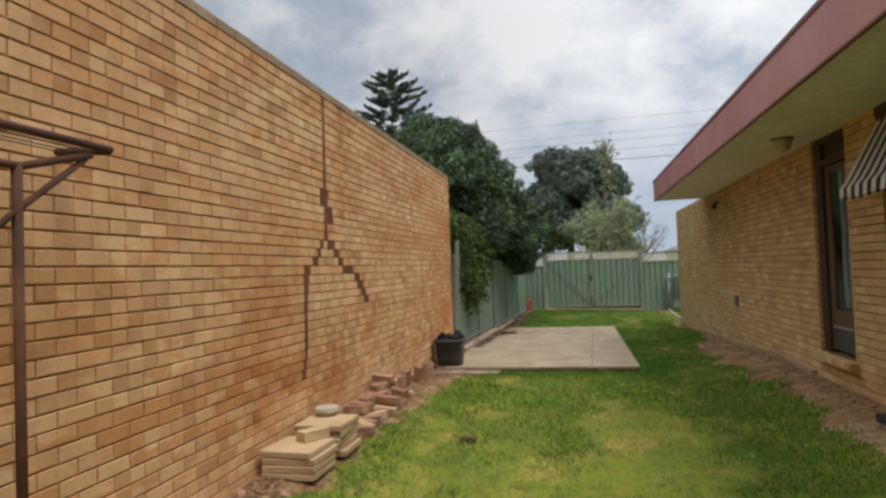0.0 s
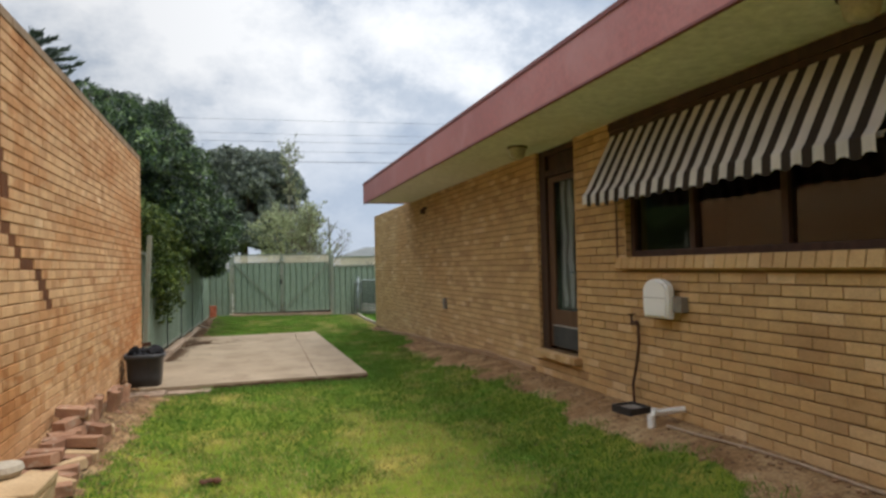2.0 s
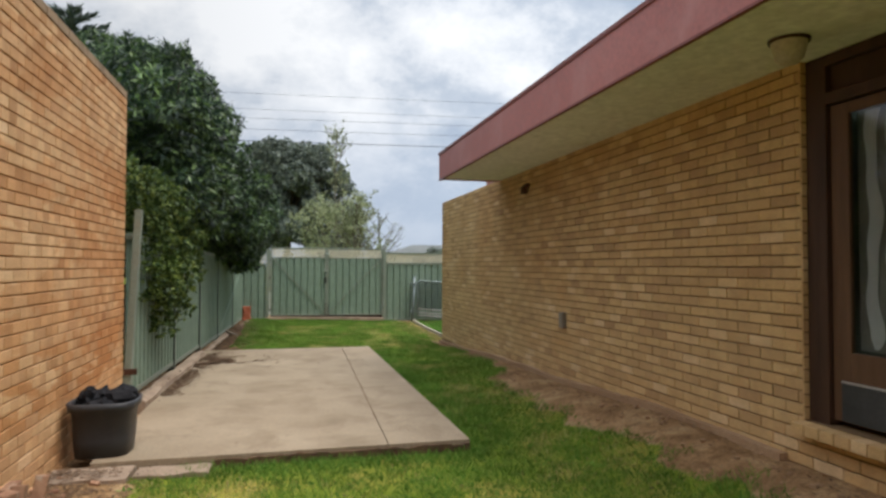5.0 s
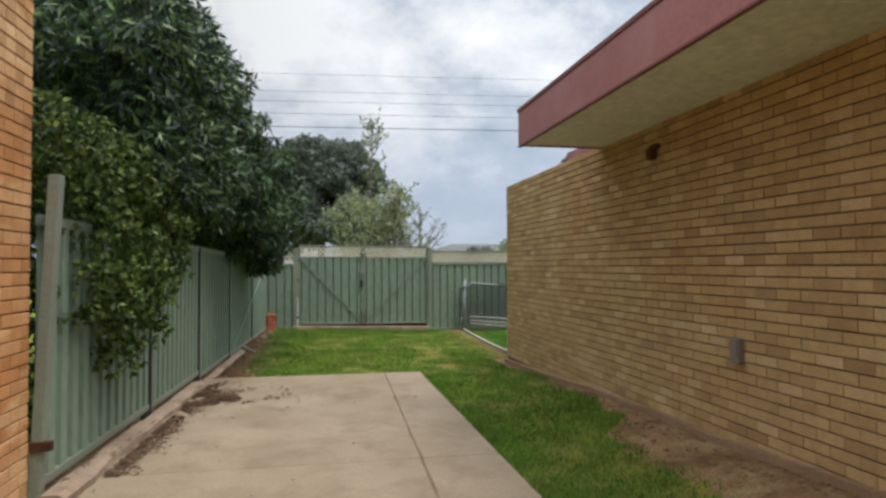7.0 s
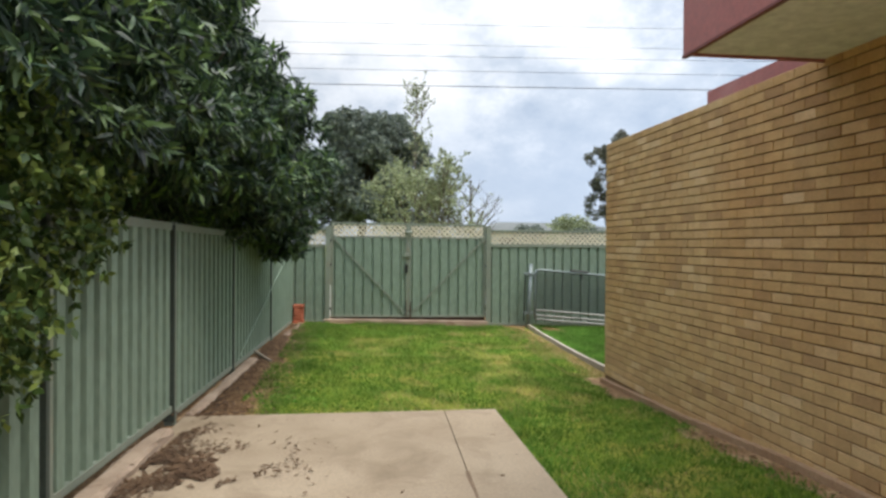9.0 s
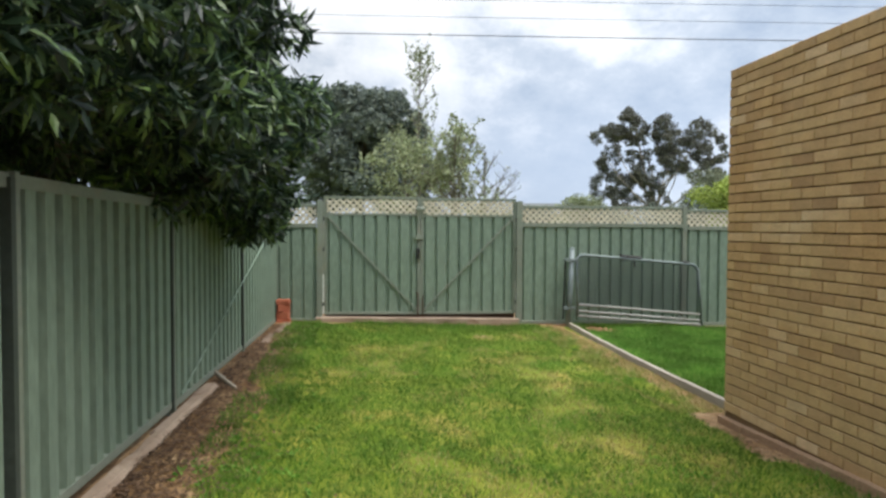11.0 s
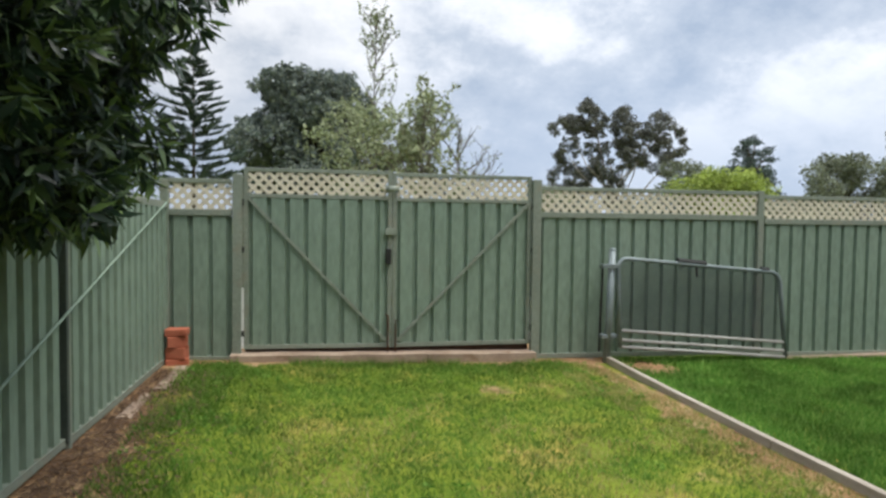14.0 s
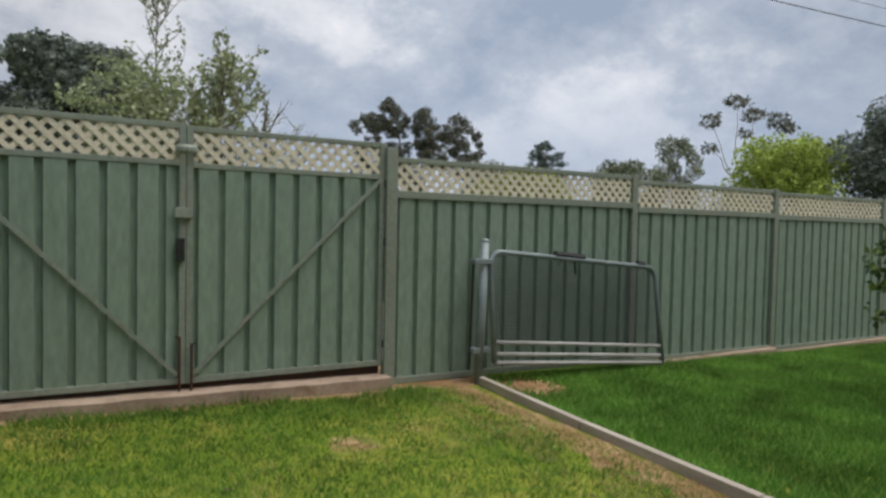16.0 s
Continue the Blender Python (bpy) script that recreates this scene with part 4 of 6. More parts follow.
def lattice(length, z0, z1, y=0.0):
    """Diagonal slats in two layers between z0 and z1, clipped to the opening."""
    q = Geo()
    h, wd, pitch = z1 - z0, 0.040, 0.082
    for layer, sgn in ((0.0, 1), (0.007, -1)):
        u = -h
        while u < length + h:
            pts = []
            for du, v in ((0, 0), (h, h)):
                pts.append((u + sgn * du + (h if sgn < 0 else 0), v))
            (ua, va), (ub, vb) = pts
            # clip to 0..length
            def cut(p, q2):
                (a, b), (c, d) = p, q2
                lo, hi = 0.0, 1.0
                if abs(c - a) > 1e-9:
                    t0, t1 = sorted(((0 - a) / (c - a), (length - a) / (c - a)))
                    lo, hi = max(lo, t0), min(hi, t1)
                return None if hi - lo < 0.05 else ((a + lo * (c - a), b + lo * (d - b)), (a + hi * (c - a), b + hi * (d - b)))
            r = cut((ua, va), (ub, vb))
            if r:
                (a, b), (c, d) = r
                o = wd / 2 * math.sqrt(2)
                n = len(q.v)
                for yy in (y - layer, y - layer - 0.006):
                    q.v += [(a - o, yy, z0 + b), (a + o, yy, z0 + b), (c + o, yy, z0 + d), (c - o, yy, z0 + d)]
                q.f += [(n, n + 1, n + 2, n + 3), (n + 7, n + 6, n + 5, n + 4), (n, n + 3, n + 7, n + 4), (n + 1, n + 5, n + 6, n + 2)]
            u += pitch * math.sqrt(2)
    return q


def child(name, geo, mat, parent, label=""):
    """A part of a part: kept in world coordinates."""
    ob = new(name, mesh_of(name, geo, mat))
    ob.parent = parent
    ob.matrix_parent_inverse = (parent.parent.matrix_basis @ parent.matrix_parent_inverse @ parent.matrix_basis).inverted()
    return tagged(ob, label) if label else ob


def fence_panel(fence, length, z0, z1, m, dz0=0.0, lat=None, wide=False):
    """A panel along +x from the origin of m, ribs towards -y. z0..z1: sheet; lat: top of the lattice."""
    p = part("fence_panel", ribbed(length, z0, z1, dz0, wide).turned(m), M_FENCE, fence)
    child("top_rail", Geo().box(0, -0.055, z1 - 0.04, length, 0.012, z1 + 0.03, 0.005).turned(m), M_RAIL, p)
    q = Geo().box(0, -0.058, z0 - 0.015, length, 0.012, z0 + 0.045, 0.005)
    q.v = [(x, y, z + dz0 * x / length) for x, y, z in q.v]
    child("bottom_rail", q.turned(m), M_RAIL, p)
    if lat:
        child("lattice", lattice(length, z1 + 0.03, lat - 0.05, -0.01).turned(m), M_LATTICE, p, "cream diagonal lattice")
        child("lattice_rail", Geo().box(0, -0.035, lat - 0.05, length, 0.012, lat, 0.005).turned(m), M_RAIL, p)
    return p


def fence_post(fence, x, y, z0, z1, wd=0.075, lean=0.0, label=""):
    q = Geo().box(-wd / 2, -0.058, z0, wd / 2, 0.03, z1, 0.006)
    q.v = [(a + lean * (c - z0), b, c) for a, b, c in q.v]
    return part("fence_post", q.turned(pose(x, y, 0)), M_RAIL, fence, label)


FALL = 0.0145
py = (12.2, 14.58, 16.8, 19.15, 21.95, 24.78)
side_fence = thing("side_fence", (fence_x(18.0), 18.0, 0.0), "green ribbed steel side fence with painted posts and rails", "fence")
ang = math.degrees(math.atan2(py[-1] - py[0], fence_x(py[-1]) - fence_x(py[0])))
for i in range(5):
    a, b2 = py[i] + 0.03, py[i + 1] - 0.03
    ln = math.hypot(b2 - a, fence_x(b2) - fence_x(a))
    zb = 0.17 - 0.012 * (a - 12) - (0.04 if i > 1 else 0)
    fall = Matrix.Identity(4)
    fall[2][0] = -FALL
    fence_panel(side_fence, ln, zb, 1.82 - FALL * (a - 15), pose(fence_x(a), a, 0, 0, 0, ang) @ fall, 0.02, None, True)
q = Geo().box(-0.035, -0.045, 0.0, 0.035, 0.045, 2.14, 0.008)
q.v = [(a - 0.085 * (2.1 - c) / 1.75 + 0.03, b2, c) for a, b2, c in q.v]
end_post = part("fence_post", q.turned(pose(fence_x(12.2) + 0.10, 12.18, 0)), M_RAIL, side_fence, "tall leaning end post beside the brick wall")
child("bracket", Geo().box(-2.46, 12.12, 0.40, -2.26, 12.17, 0.46, 0.004), M_IRON, end_post, "small rusty bracket")
for yy in py[1:5]:
    po = part("fence_post", Geo().box(-0.04, -0.012, -0.06, 0.055, 0.035, 1.86 - FALL * (yy - 15), 0.006).turned(pose(fence_x(yy) + 0.015, yy, 0)), M_RAIL, side_fence)
    # solid strip whose dark colour draws the shaded channel at the post
    child("seam", Geo().box(-0.04, -0.055, 0.03, 0.056, -0.0125, 1.83 - FALL * (yy - 15)).turned(pose(fence_x(yy) + 0.015, yy, 0)), M_SEAM, po, "strip painted dark for the shaded channel beside the post")
x0, x1 = fence_x(24.6) + 0.06, fence_x(20.3) + 0.06
part("brace_strap", Geo().tube([(x0 + 0.02, 24.6, 1.70), (fence_x(19.3) + 0.075, 19.3, 0.12)], 0.010, 6), M_FENCE, side_fence, "thin diagonal steel strap")

# rear fence: posts from west to east
rear_fence = thing("rear_fence", (5.4, FY, -0.2), "green ribbed steel rear fence topped with cream lattice", "fence")
fence_post(rear_fence, -2.03, FY, -0.12, 1.96, 0.09)
fence_post(rear_fence, -1.275, FY - 0.02, -0.12, 2.03, 0.10, 0.006, "stout gate post")
fence_post(rear_fence, 2.255, FY - 0.02, -0.3, 2.05, 0.11, 0.0, "stout gate post")
fence_panel(rear_fence, 0.66, -0.04, 1.60, pose(-1.985, FY, 0), -0.02, 1.97)
px = (2.255, 5.40, 8.12, 10.95, 13.8, 16.6)
for i in range(5):
    a, b2 = px[i] + 0.05, px[i + 1] - 0.04
    z0 = (-0.16, -0.24, -0.30, -0.34, -0.36)[i]
    top = (1.975, 1.93, 1.91, 1.91, 1.90)[i]
    fence_panel(rear_fence, b2 - a, z0 + 0.02, top - 0.345, pose(a, FY, 0), -0.04, top)
    if i < 4:
        fence_post(rear_fence, px[i + 1], FY, z0 - 0.2, top + 0.01, 0.085)


def gate_leaf(xa, xb, zt, zb_a, zb_b, hinge_left):
    g2 = thing("gate_leaf", ((xa + xb) / 2, FY, (zb_a + zb_b) / 2), "green ribbed steel gate leaf with diagonal brace and lattice top", "gate", "double gate leaves")
    ln = xb - xa
    m = pose(xa, FY - 0.005, 0)
    part("sheet", ribbed(ln - 0.10, zb_a + 0.05, zt - 0.33, zb_b - zb_a).turned(pose(xa + 0.05, FY + 0.01, 0)), M_FENCE, g2)
    for u0 in (0.0, ln - 0.05):
        q = Geo().box(u0, -0.03, zb_a + (zb_b - zb_a) * (u0 > 0), u0 + 0.05, 0.02, zt, 0.005)
        part("stile", q.turned(m), M_RAIL, g2)
    for z in (zt - 0.045, zt - 0.335):
        part("rail", Geo().box(0.05, -0.028, z, ln - 0.05, 0.018, z + 0.045, 0.005).turned(m), M_RAIL, g2)
    q = Geo().box(0.05, -0.028, zb_a, ln - 0.05, 0.018, zb_a + 0.05, 0.005)
    q.v = [(x, y, z + (zb_b - zb_a) * x / ln) for x, y, z in q.v]
    part("bottom_rail", q.turned(m), M_RAIL, g2)
    part("lattice", lattice(ln - 0.10, zt - 0.29, zt - 0.045, -0.008).turned(pose(xa + 0.05, FY - 0.005, 0)), M_LATTICE, g2, "cream diagonal lattice")
    a, b2 = ((0.05, zt - 0.34), (ln - 0.06, zb_b + 0.08)) if hinge_left else ((ln - 0.05, zt - 0.34), (0.06, zb_a + 0.08))
    q = Geo()
    dv = Vector((b2[0] - a[0], b2[1] - a[1]))
    nrm = Vector((-dv.y, dv.x)).normalized() * 0.016
    for yy in (-0.052, -0.036):
        q.v += [(a[0] + nrm.x, yy, a[1] + nrm.y), (a[0] - nrm.x, yy, a[1] - nrm.y), (b2[0] - nrm.x, yy, b2[1] - nrm.y), (b2[0] + nrm.x, yy, b2[1] + nrm.y)]
    q.f = [(0, 1, 2, 3), (7, 6, 5, 4), (0, 4, 5, 1), (2, 6, 7, 3), (1, 5, 6, 2), (3, 7, 4, 0)]
    part("brace", q.turned(m), M_RAIL, g2)
    hx = -0.03 if hinge_left else ln + 0.03
    for z in (0.20, 1.15, 1.68):
        part("hinge", Geo().box(hx - 0.035, -0.04, z, hx + 0.035, 0.0, z + 0.07, 0.004).turned(m), M_DARKIRON, g2, "dark steel hinge")
    return g2


ga = gate_leaf(-1.198, 0.474, 2.105, 0.055, 0.035, True)
gb2 = gate_leaf(0.478, 2.196, 2.09, 0.035, 0.03, False)
# pale strips put the light seen through the hinge gaps into colour
M_GAPLIGHT = two_scale("gap_light_pale", (0.62, 0.63, 0.60), (0.76, 0.77, 0.74), 4, 40, 0.6, bump_s=0.2, stain=(0.40, 0.42, 0.37), stain_at=(0.55, 0.75))
for leaf_ob, xa, z0, z1 in ((ga, -1.224, 0.07, 0.75), (gb2, 2.199, 0.08, 0.62)):
    part("bare_strip", Geo().box(xa, FY - 0.045, z0, xa + 0.024, FY - 0.01, z1, 0.003), M_GAPLIGHT, leaf_ob, "pale strip painted for the light through the hinge gap")
    part("hinge_stile", Geo().box(xa, FY - 0.03, z1 + 0.002, xa + 0.024, FY - 0.01, 2.0, 0.003), M_RAIL, leaf_ob)
part("drop_bolt", Geo().tube([(0.43, FY - 0.06, -0.10), (0.43, FY - 0.06, 0.42), (0.40, FY - 0.06, 0.42)], 0.009), M_IRON, ga, "rusty drop bolt")
part("latch", Geo().box(0.40, FY - 0.085, 1.02, 0.46, FY - 0.035, 1.20, 0.006), M_DARKIRON, ga, "dark padlock and hasp")
part("latch_plate", Geo().box(0.39, FY - 0.07, 1.36, 0.52, FY - 0.035, 1.44, 0.005), M_RAIL, ga)
q = Geo()
q.lathe([(0.07, 0.0), (0.085, 0.02), (0.085, 0.05), (0.07, 0.07)], (0.475, FY - 0.05, 1.86), 16)
part("gate_loop", q, M_RAIL, ga, "round steel loop over the meeting posts")
part("drop_bolt", Geo().tube([(0.52, FY - 0.06, -0.10), (0.52, FY - 0.06, 0.36), (0.55, FY - 0.06, 0.36)], 0.009), M_IRON, gb2, "rusty drop bolt")
q = Geo()
for i in range(24):
    q.box(-1.33 + i * 0.148, FY - 0.22 + 0.02 * noise.noise((i * 0.7, 3.0, 0.0)), -0.30, -1.33 + (i + 1) * 0.148, FY + 0.06, 0.022)
q.v = [(x, y + (0.05 * max(z, 0) if y < FY - 0.1 else 0), z - 0.021 * max(x + 1.3, 0) * (1 if z > -0.15 else 0.3) + 0.012 * noise.noise((x * 3, y * 3, z * 3))) for x, y, z in q.v]
structure("gate_threshold", q, M_SILL, "worn concrete strip under the double gate", "threshold")
q = Geo().box(2.30, FY - 0.14, -0.45, 3.05, FY + 0.05, -0.17, 0.03).box(-1.98, FY - 0.2, -0.30, -1.40, FY + 0.05, -0.08, 0.03)
structure("fence_footing", q, M_SILL, "rough concrete footing below the fence", "footing")
structure("fence_footing_strip", Geo().box(5.45, FY - 0.16, -0.6, 8.1, FY + 0.05, -0.235, 0.02).box(8.15, FY - 0.12, -0.7, 16.5, FY + 0.05, -0.30, 0.02), M_SILL, "pale concrete strip below the fence", "footing")

# added dark board: gives the gap under the gate its shade
structure("gate_stop_board", Geo().box(-1.19, FY + 0.03, -0.2, 2.19, FY + 0.055, 0.085, 0.004), M_BROWNWOOD, "dark board added to fill the shaded gap under the gate", "board")

# terracotta stack in the fence corner
tp = thing("terracotta_stack", (-1.87, 24.58, -0.05), "stack of broken terracotta bricks in the fence corner", "brick stack")
for i, (w2, h, z, rz) in enumerate(((0.235, 0.11, -0.08, 9), (0.20, 0.12, 0.03, -8), (0.205, 0.12, 0.152, 14), (0.225, 0.075, 0.275, -4))):
    part("terracotta_brick", Geo().box(-w2 / 2, -0.08, 0, w2 / 2, 0.08, h, 0.012).turned(pose(-1.86, 24.58, z, 0, 0, rz)), M_TERRA, tp)

# galvanised gate leaning on the fence, with its post
gp2 = thing("gate_post", (3.13, 24.58, -0.15), "galvanised round gate post standing by the timber edging", "post")
smooth(part("pipe", Geo().tube([(3.10, 24.56, -0.22), (3.175, 24.60, 1.20)], 0.045, 14), M_GALV, gp2))
part("cap", Geo().lathe([(0.048, 0), (0.048, 0.012), (0.03, 0.03), (0.0, 0.035)], (3.176, 24.60, 1.195), 14), M_GALV, gp2)
for z in (0.12, 0.98):
    part("hinge_clamp", Geo().box(3.02, 24.53, z, 3.24, 24.64, z + 0.05, 0.006), M_GALV, gp2, "steel hinge clamp")
part("hinge_rod", Geo().tube([(3.02, 24.60, -0.05), (3.05, 24.60, 1.02)], 0.014), M_DARKIRON, gp2)
fg = thing("farm_gate", (4.4, 24.55, -0.2), "galvanised pipe gate with wire mesh, leaning on the fence", "gate")


def on_gate(u, z):
    """A place on the leaning gate: u along from its left foot, z up its face."""
    return (3.25 + u, 24.50 + 0.13 * z, 0.02 + z * 0.985 - 0.085 * u)


arc = [(0.0, 0.0), (0.015, 0.95)] + [(0.015 + 0.13 * (1 - math.cos(a)), 0.95 + 0.15 * math.sin(a)) for a in np.linspace(0.2, math.pi / 2, 6)]
arc += [(2.20 + 0.13 * math.sin(a), 1.10 - 0.15 * (1 - math.cos(a))) for a in np.linspace(0.0, math.pi / 2, 7)] + [(2.34, 0.0)]
smooth(part("frame", Geo().tube([on_gate(*p) for p in arc], 0.028, 10), M_GALV, fg))
for z in (0.20, 0.085, 0.0):
    smooth(part("bottom_rail", Geo().tube([on_gate(0.0, z), on_gate(2.335, z * 0.95)], 0.021, 10), M_GREYMETAL, fg, "pale grey bottom rail"))
ms = Geo()
for i in range(70):
    u = 0.05 + i * 0.0325
    ms.tube([on_gate(u, 0.21), on_gate(u, 1.09)], 0.0036, 3, caps=False)
for i in range(27):
    z = 0.24 + i * 0.0325
    ms.tube([on_gate(0.03, z), on_gate(2.32, z)], 0.0036, 3, caps=False)
tagged(part("wire_mesh", ms, M_WIRE, fg, "dark weathered wire mesh"), kind="stuff")
part("latch_chain", Geo().tube([on_gate(0.84, 1.14), on_gate(1.24, 1.135)], 0.036, 6).tube([on_gate(1.1, 1.11), on_gate(1.11, 0.95)], 0.014, 6).tube([on_gate(0.95, 1.10), on_gate(0.88, 1.03)], 0.008, 6), M_DARKIRON, fg, "dark chain and latch")
part("fitting", Geo().tube([on_gate(2.05, 1.13), on_gate(2.16, 1.13)], 0.032, 6), M_DARKIRON, fg)

# timber edging between the two lawns
tl = ((3.12, 24.62), (3.03, 23.0), (2.985, 21.5), (2.97, 20.2), (2.965, 18.95))
for (xa, ya), (xb, yb) in zip(tl, tl[1:]):
    ln = math.hypot(xb - xa, yb - ya)
    q = Geo().box(0, -0.03, -0.16, ln - 0.01, 0.03, 0.0, 0.006)
    q.v = [(x, y + 0.004 * noise.noise((x * 3, 0, 0)), z) for x, y, z in q.v]
    q.turned(pose(xa, ya, -0.105 + 0.02 * ss(21, 19, ya), 0, 0, math.degrees(math.atan2(yb - ya, xb - xa))))
    structure("timber_edging", q, M_TIMBER, "weathered grey timber edging board set on edge", "edging")

# ---------------- things along the side wall ----------------
rng = random.Random(11)


def rough_block(a, b, c, seed, wear=0.006):
    q = Geo().box(-a / 2, -b / 2, 0, a / 2, b / 2, c, 0.007)
    q.v = [(x + wear * noise.noise((x * 20, y * 20, z * 20 + seed)), y + wear * noise.noise((x * 20 + 7, y * 20, z * 20 + seed)), z + wear * 0.6 * noise.noise((x * 15, y * 15 + 3, seed))) for x, y, z in q.v]
    return q


for cx, cy, n, s in ((-2.12, 4.62, 4, 0), (-2.13, 5.18, 5, 40)):
    z = ground_z(cx, cy) + 0.0
    for i in range(n):
        q = rough_block(0.40, 0.42, 0.046, i + s, 0.008).turned(pose(cx + rng.uniform(-0.02, 0.02), cy + rng.uniform(-0.025, 0.025), z, 0, rng.uniform(-0.6, 0.6), rng.uniform(-5, 5)))
        solo("paver", q, M_PAVER, "cream concrete paver in a stack by the brick wall", "paver", "stacked pavers")
        z += 0.050
solo("loose_brick", rough_block(0.23, 0.11, 0.076, 3).turned(pose(-2.08, 4.78, ground_z(-2.1, 4.7) + 0.20, 0, 0, 60)), M_PAVER, "tan brick lying on the stacked pavers", "brick", "loose bricks")
q = Geo().lathe([(0.0, 0.0), (0.09, 0.0), (0.11, 0.03), (0.10, 0.06), (0.0, 0.065)], (-2.2, 5.36, ground_z(-2.2, 5.3) + 0.25), 18)
solo("round_stone", q, M_KERB, "flat round grey stone on top of the pavers", "stone")
heap = []
for i in range(13):
    for xx in (-2.27, -2.08):
        heap.append((xx + rng.uniform(-0.02, 0.03), 5.75 + 0.135 * i, 0.0))
for i in (3, 4, 6, 7, 8, 9, 10, 11):
    heap.append((-2.24, 5.75 + 0.135 * i + 0.05, 0.076))
heap += [(-2.05, 6.65, 0.076), (-2.07, 7.1, 0.076), (-2.24, 7.0, 0.152), (-2.23, 7.22, 0.152), (-2.24, 7.1, 0.228)]
for i, (xx, yy, hgt) in enumerate(heap):
    q = rough_block(0.23, 0.11, 0.076, i * 3.1).turned(pose(xx, yy, 0.165 + hgt + rng.uniform(-0.004, 0.0) - (0.015 if hgt == 0 else 0.004), rng.uniform(-6, 6), rng.uniform(-7, 7), rng.uniform(-32, 32) + (0 if i % 4 else 70)))
    solo("loose_brick", q, rng.choice((M_OLDBRICK, M_OLDBRICK, M_PAVER)), "old loose brick with mortar in a heap by the wall", "brick", "loose bricks")
for i in range(14):
    yy = 7.2 + 1.9 * i / 14
    q = rough_block(0.07, 0.11, 0.21, i * 2.3 + 50).turned(pose(-2.24 + rng.uniform(-0.03, 0.1), yy, ground_z(-2.2, yy) - 0.01, rng.uniform(-16, 16), rng.uniform(-4, 12), rng.uniform(-25, 25)))
    solo("loose_brick", q, M_OLDBRICK, "old brick standing on end in a row", "brick", "loose bricks")
rub = Geo()
for i in range(260):
    yy, xx = rng.uniform(1.5, 9.9), -2.36 + abs(rng.gauss(0, 0.16))
    s = rng.uniform(0.012, 0.045)
    rub.join(rough_block(s * 1.6, s, s * 0.8, i), pose(xx, yy, ground_z(xx, yy) - 0.004, rng.uniform(-20, 20), rng.uniform(-20, 20), rng.uniform(0, 180)))
solo("rubble", rub, M_OLDBRICK, "brick crumbs and rubble along the wall foot", "rubble", "", "stuff")

rub = Geo()
for i in range(420):
    yy, xx = rng.uniform(2.5, 18.5), 2.66 - abs(rng.gauss(0, 0.26))
    if earth_amount(xx, yy) < 0.55:
        continue
    s = rng.uniform(0.008, 0.032)
    rub.join(rough_block(s * 1.6, s, s * 0.8, i), pose(xx, yy, ground_z(xx, yy) - 0.004, rng.uniform(-20, 20), rng.uniform(-20, 20), rng.uniform(0, 180)))
solo("rubble", rub, two_scale("dry_clods", (0.22, 0.13, 0.07), (0.38, 0.25, 0.15), 6, 50, 0.95, bump_s=0.5), "small stones and clods on the bare soil", "rubble", "", "stuff")

M_RAG = two_scale("black_rag", (0.012, 0.012, 0.014), (0.03, 0.03, 0.033), 8, 60, 0.95, bump_s=0.5, spec=0.1)
# black tub of rubbish on the slab corner
tb = thing("black_tub", (-2.10, 10.32, 0.09), "square-round black plastic tub full of dark rags, on the slab", "tub")


def rounded(r, h, w2=1.0):
    return [(r * w2 * math.copysign(abs(math.cos(a)) ** 0.55, math.cos(a)), r * math.copysign(abs(math.sin(a)) ** 0.55, math.sin(a)), h) for a in np.linspace(0, 2 * math.pi, 28, endpoint=False)]


q = Geo()
for r, h in ((0.176, 0.0), (0.188, 0.12), (0.199, 0.32), (0.222, 0.325), (0.226, 0.375), (0.212, 0.38), (0.198, 0.36), (0.19, 0.28)):
    q.v += [(x - 2.11, y + 10.33, z + 0.085) for x, y, z in rounded(r * 1.1, h * 1.1)]
for i in range(7):
    for k in range(28):
        s2 = (k + 1) % 28
        q.f.append((i * 28 + k, i * 28 + s2, (i + 1) * 28 + s2, (i + 1) * 28 + k))
q.f.append(tuple(range(27, -1, -1)))
smooth(part("body", q, M_BLACKPL, tb))
for i in range(16):
    q = Geo()
    bm = bmesh.new()
    bmesh.ops.create_icosphere(bm, subdivisions=2, radius=1.0)
    s = rng.uniform(0.05, 0.095)
    for vv in bm.verts:
        vv.co *= s * (1 + 0.75 * noise.noise(vv.co * 2.4 + Vector((i * 5.0, 0, 0))))
        vv.co.x *= 1.0 + 0.5 * (i % 3 == 0)
        vv.co.z *= 0.6 + 0.5 * (i % 2)
    a = rng.uniform(0, 6.28)
    q.take(bm, pose(-2.11 + 0.13 * math.cos(a), 10.33 + 0.13 * math.sin(a), 0.475 + rng.uniform(-0.03, 0.06)))
    part("rag", q, M_RAG, tb, "dark crumpled rag")

# folding clothes line on the side wall
ch = thing("clothes_line", (-2.1, 2.2, 0.1), "old dark steel folding clothes line beside the brick wall", "clothes line")
smooth(part("post", Geo().tube([(-2.1, 2.19, ground_z(-2.1, 2.2) - 0.03), (-2.1, 2.185, 2.06)], 0.02, 10), M_IRON, ch))
smooth(part("front_bar", Geo().tube([(-2.08, 2.66, 2.19), (-2.1, 1.2, 2.19), (-2.1, 0.2, 2.19)], 0.018, 8), M_IRON, ch))
smooth(part("side_arm", Geo().tube([(-2.08, 2.65, 2.185), (-2.36, 2.66, 2.20)], 0.018, 8), M_IRON, ch))
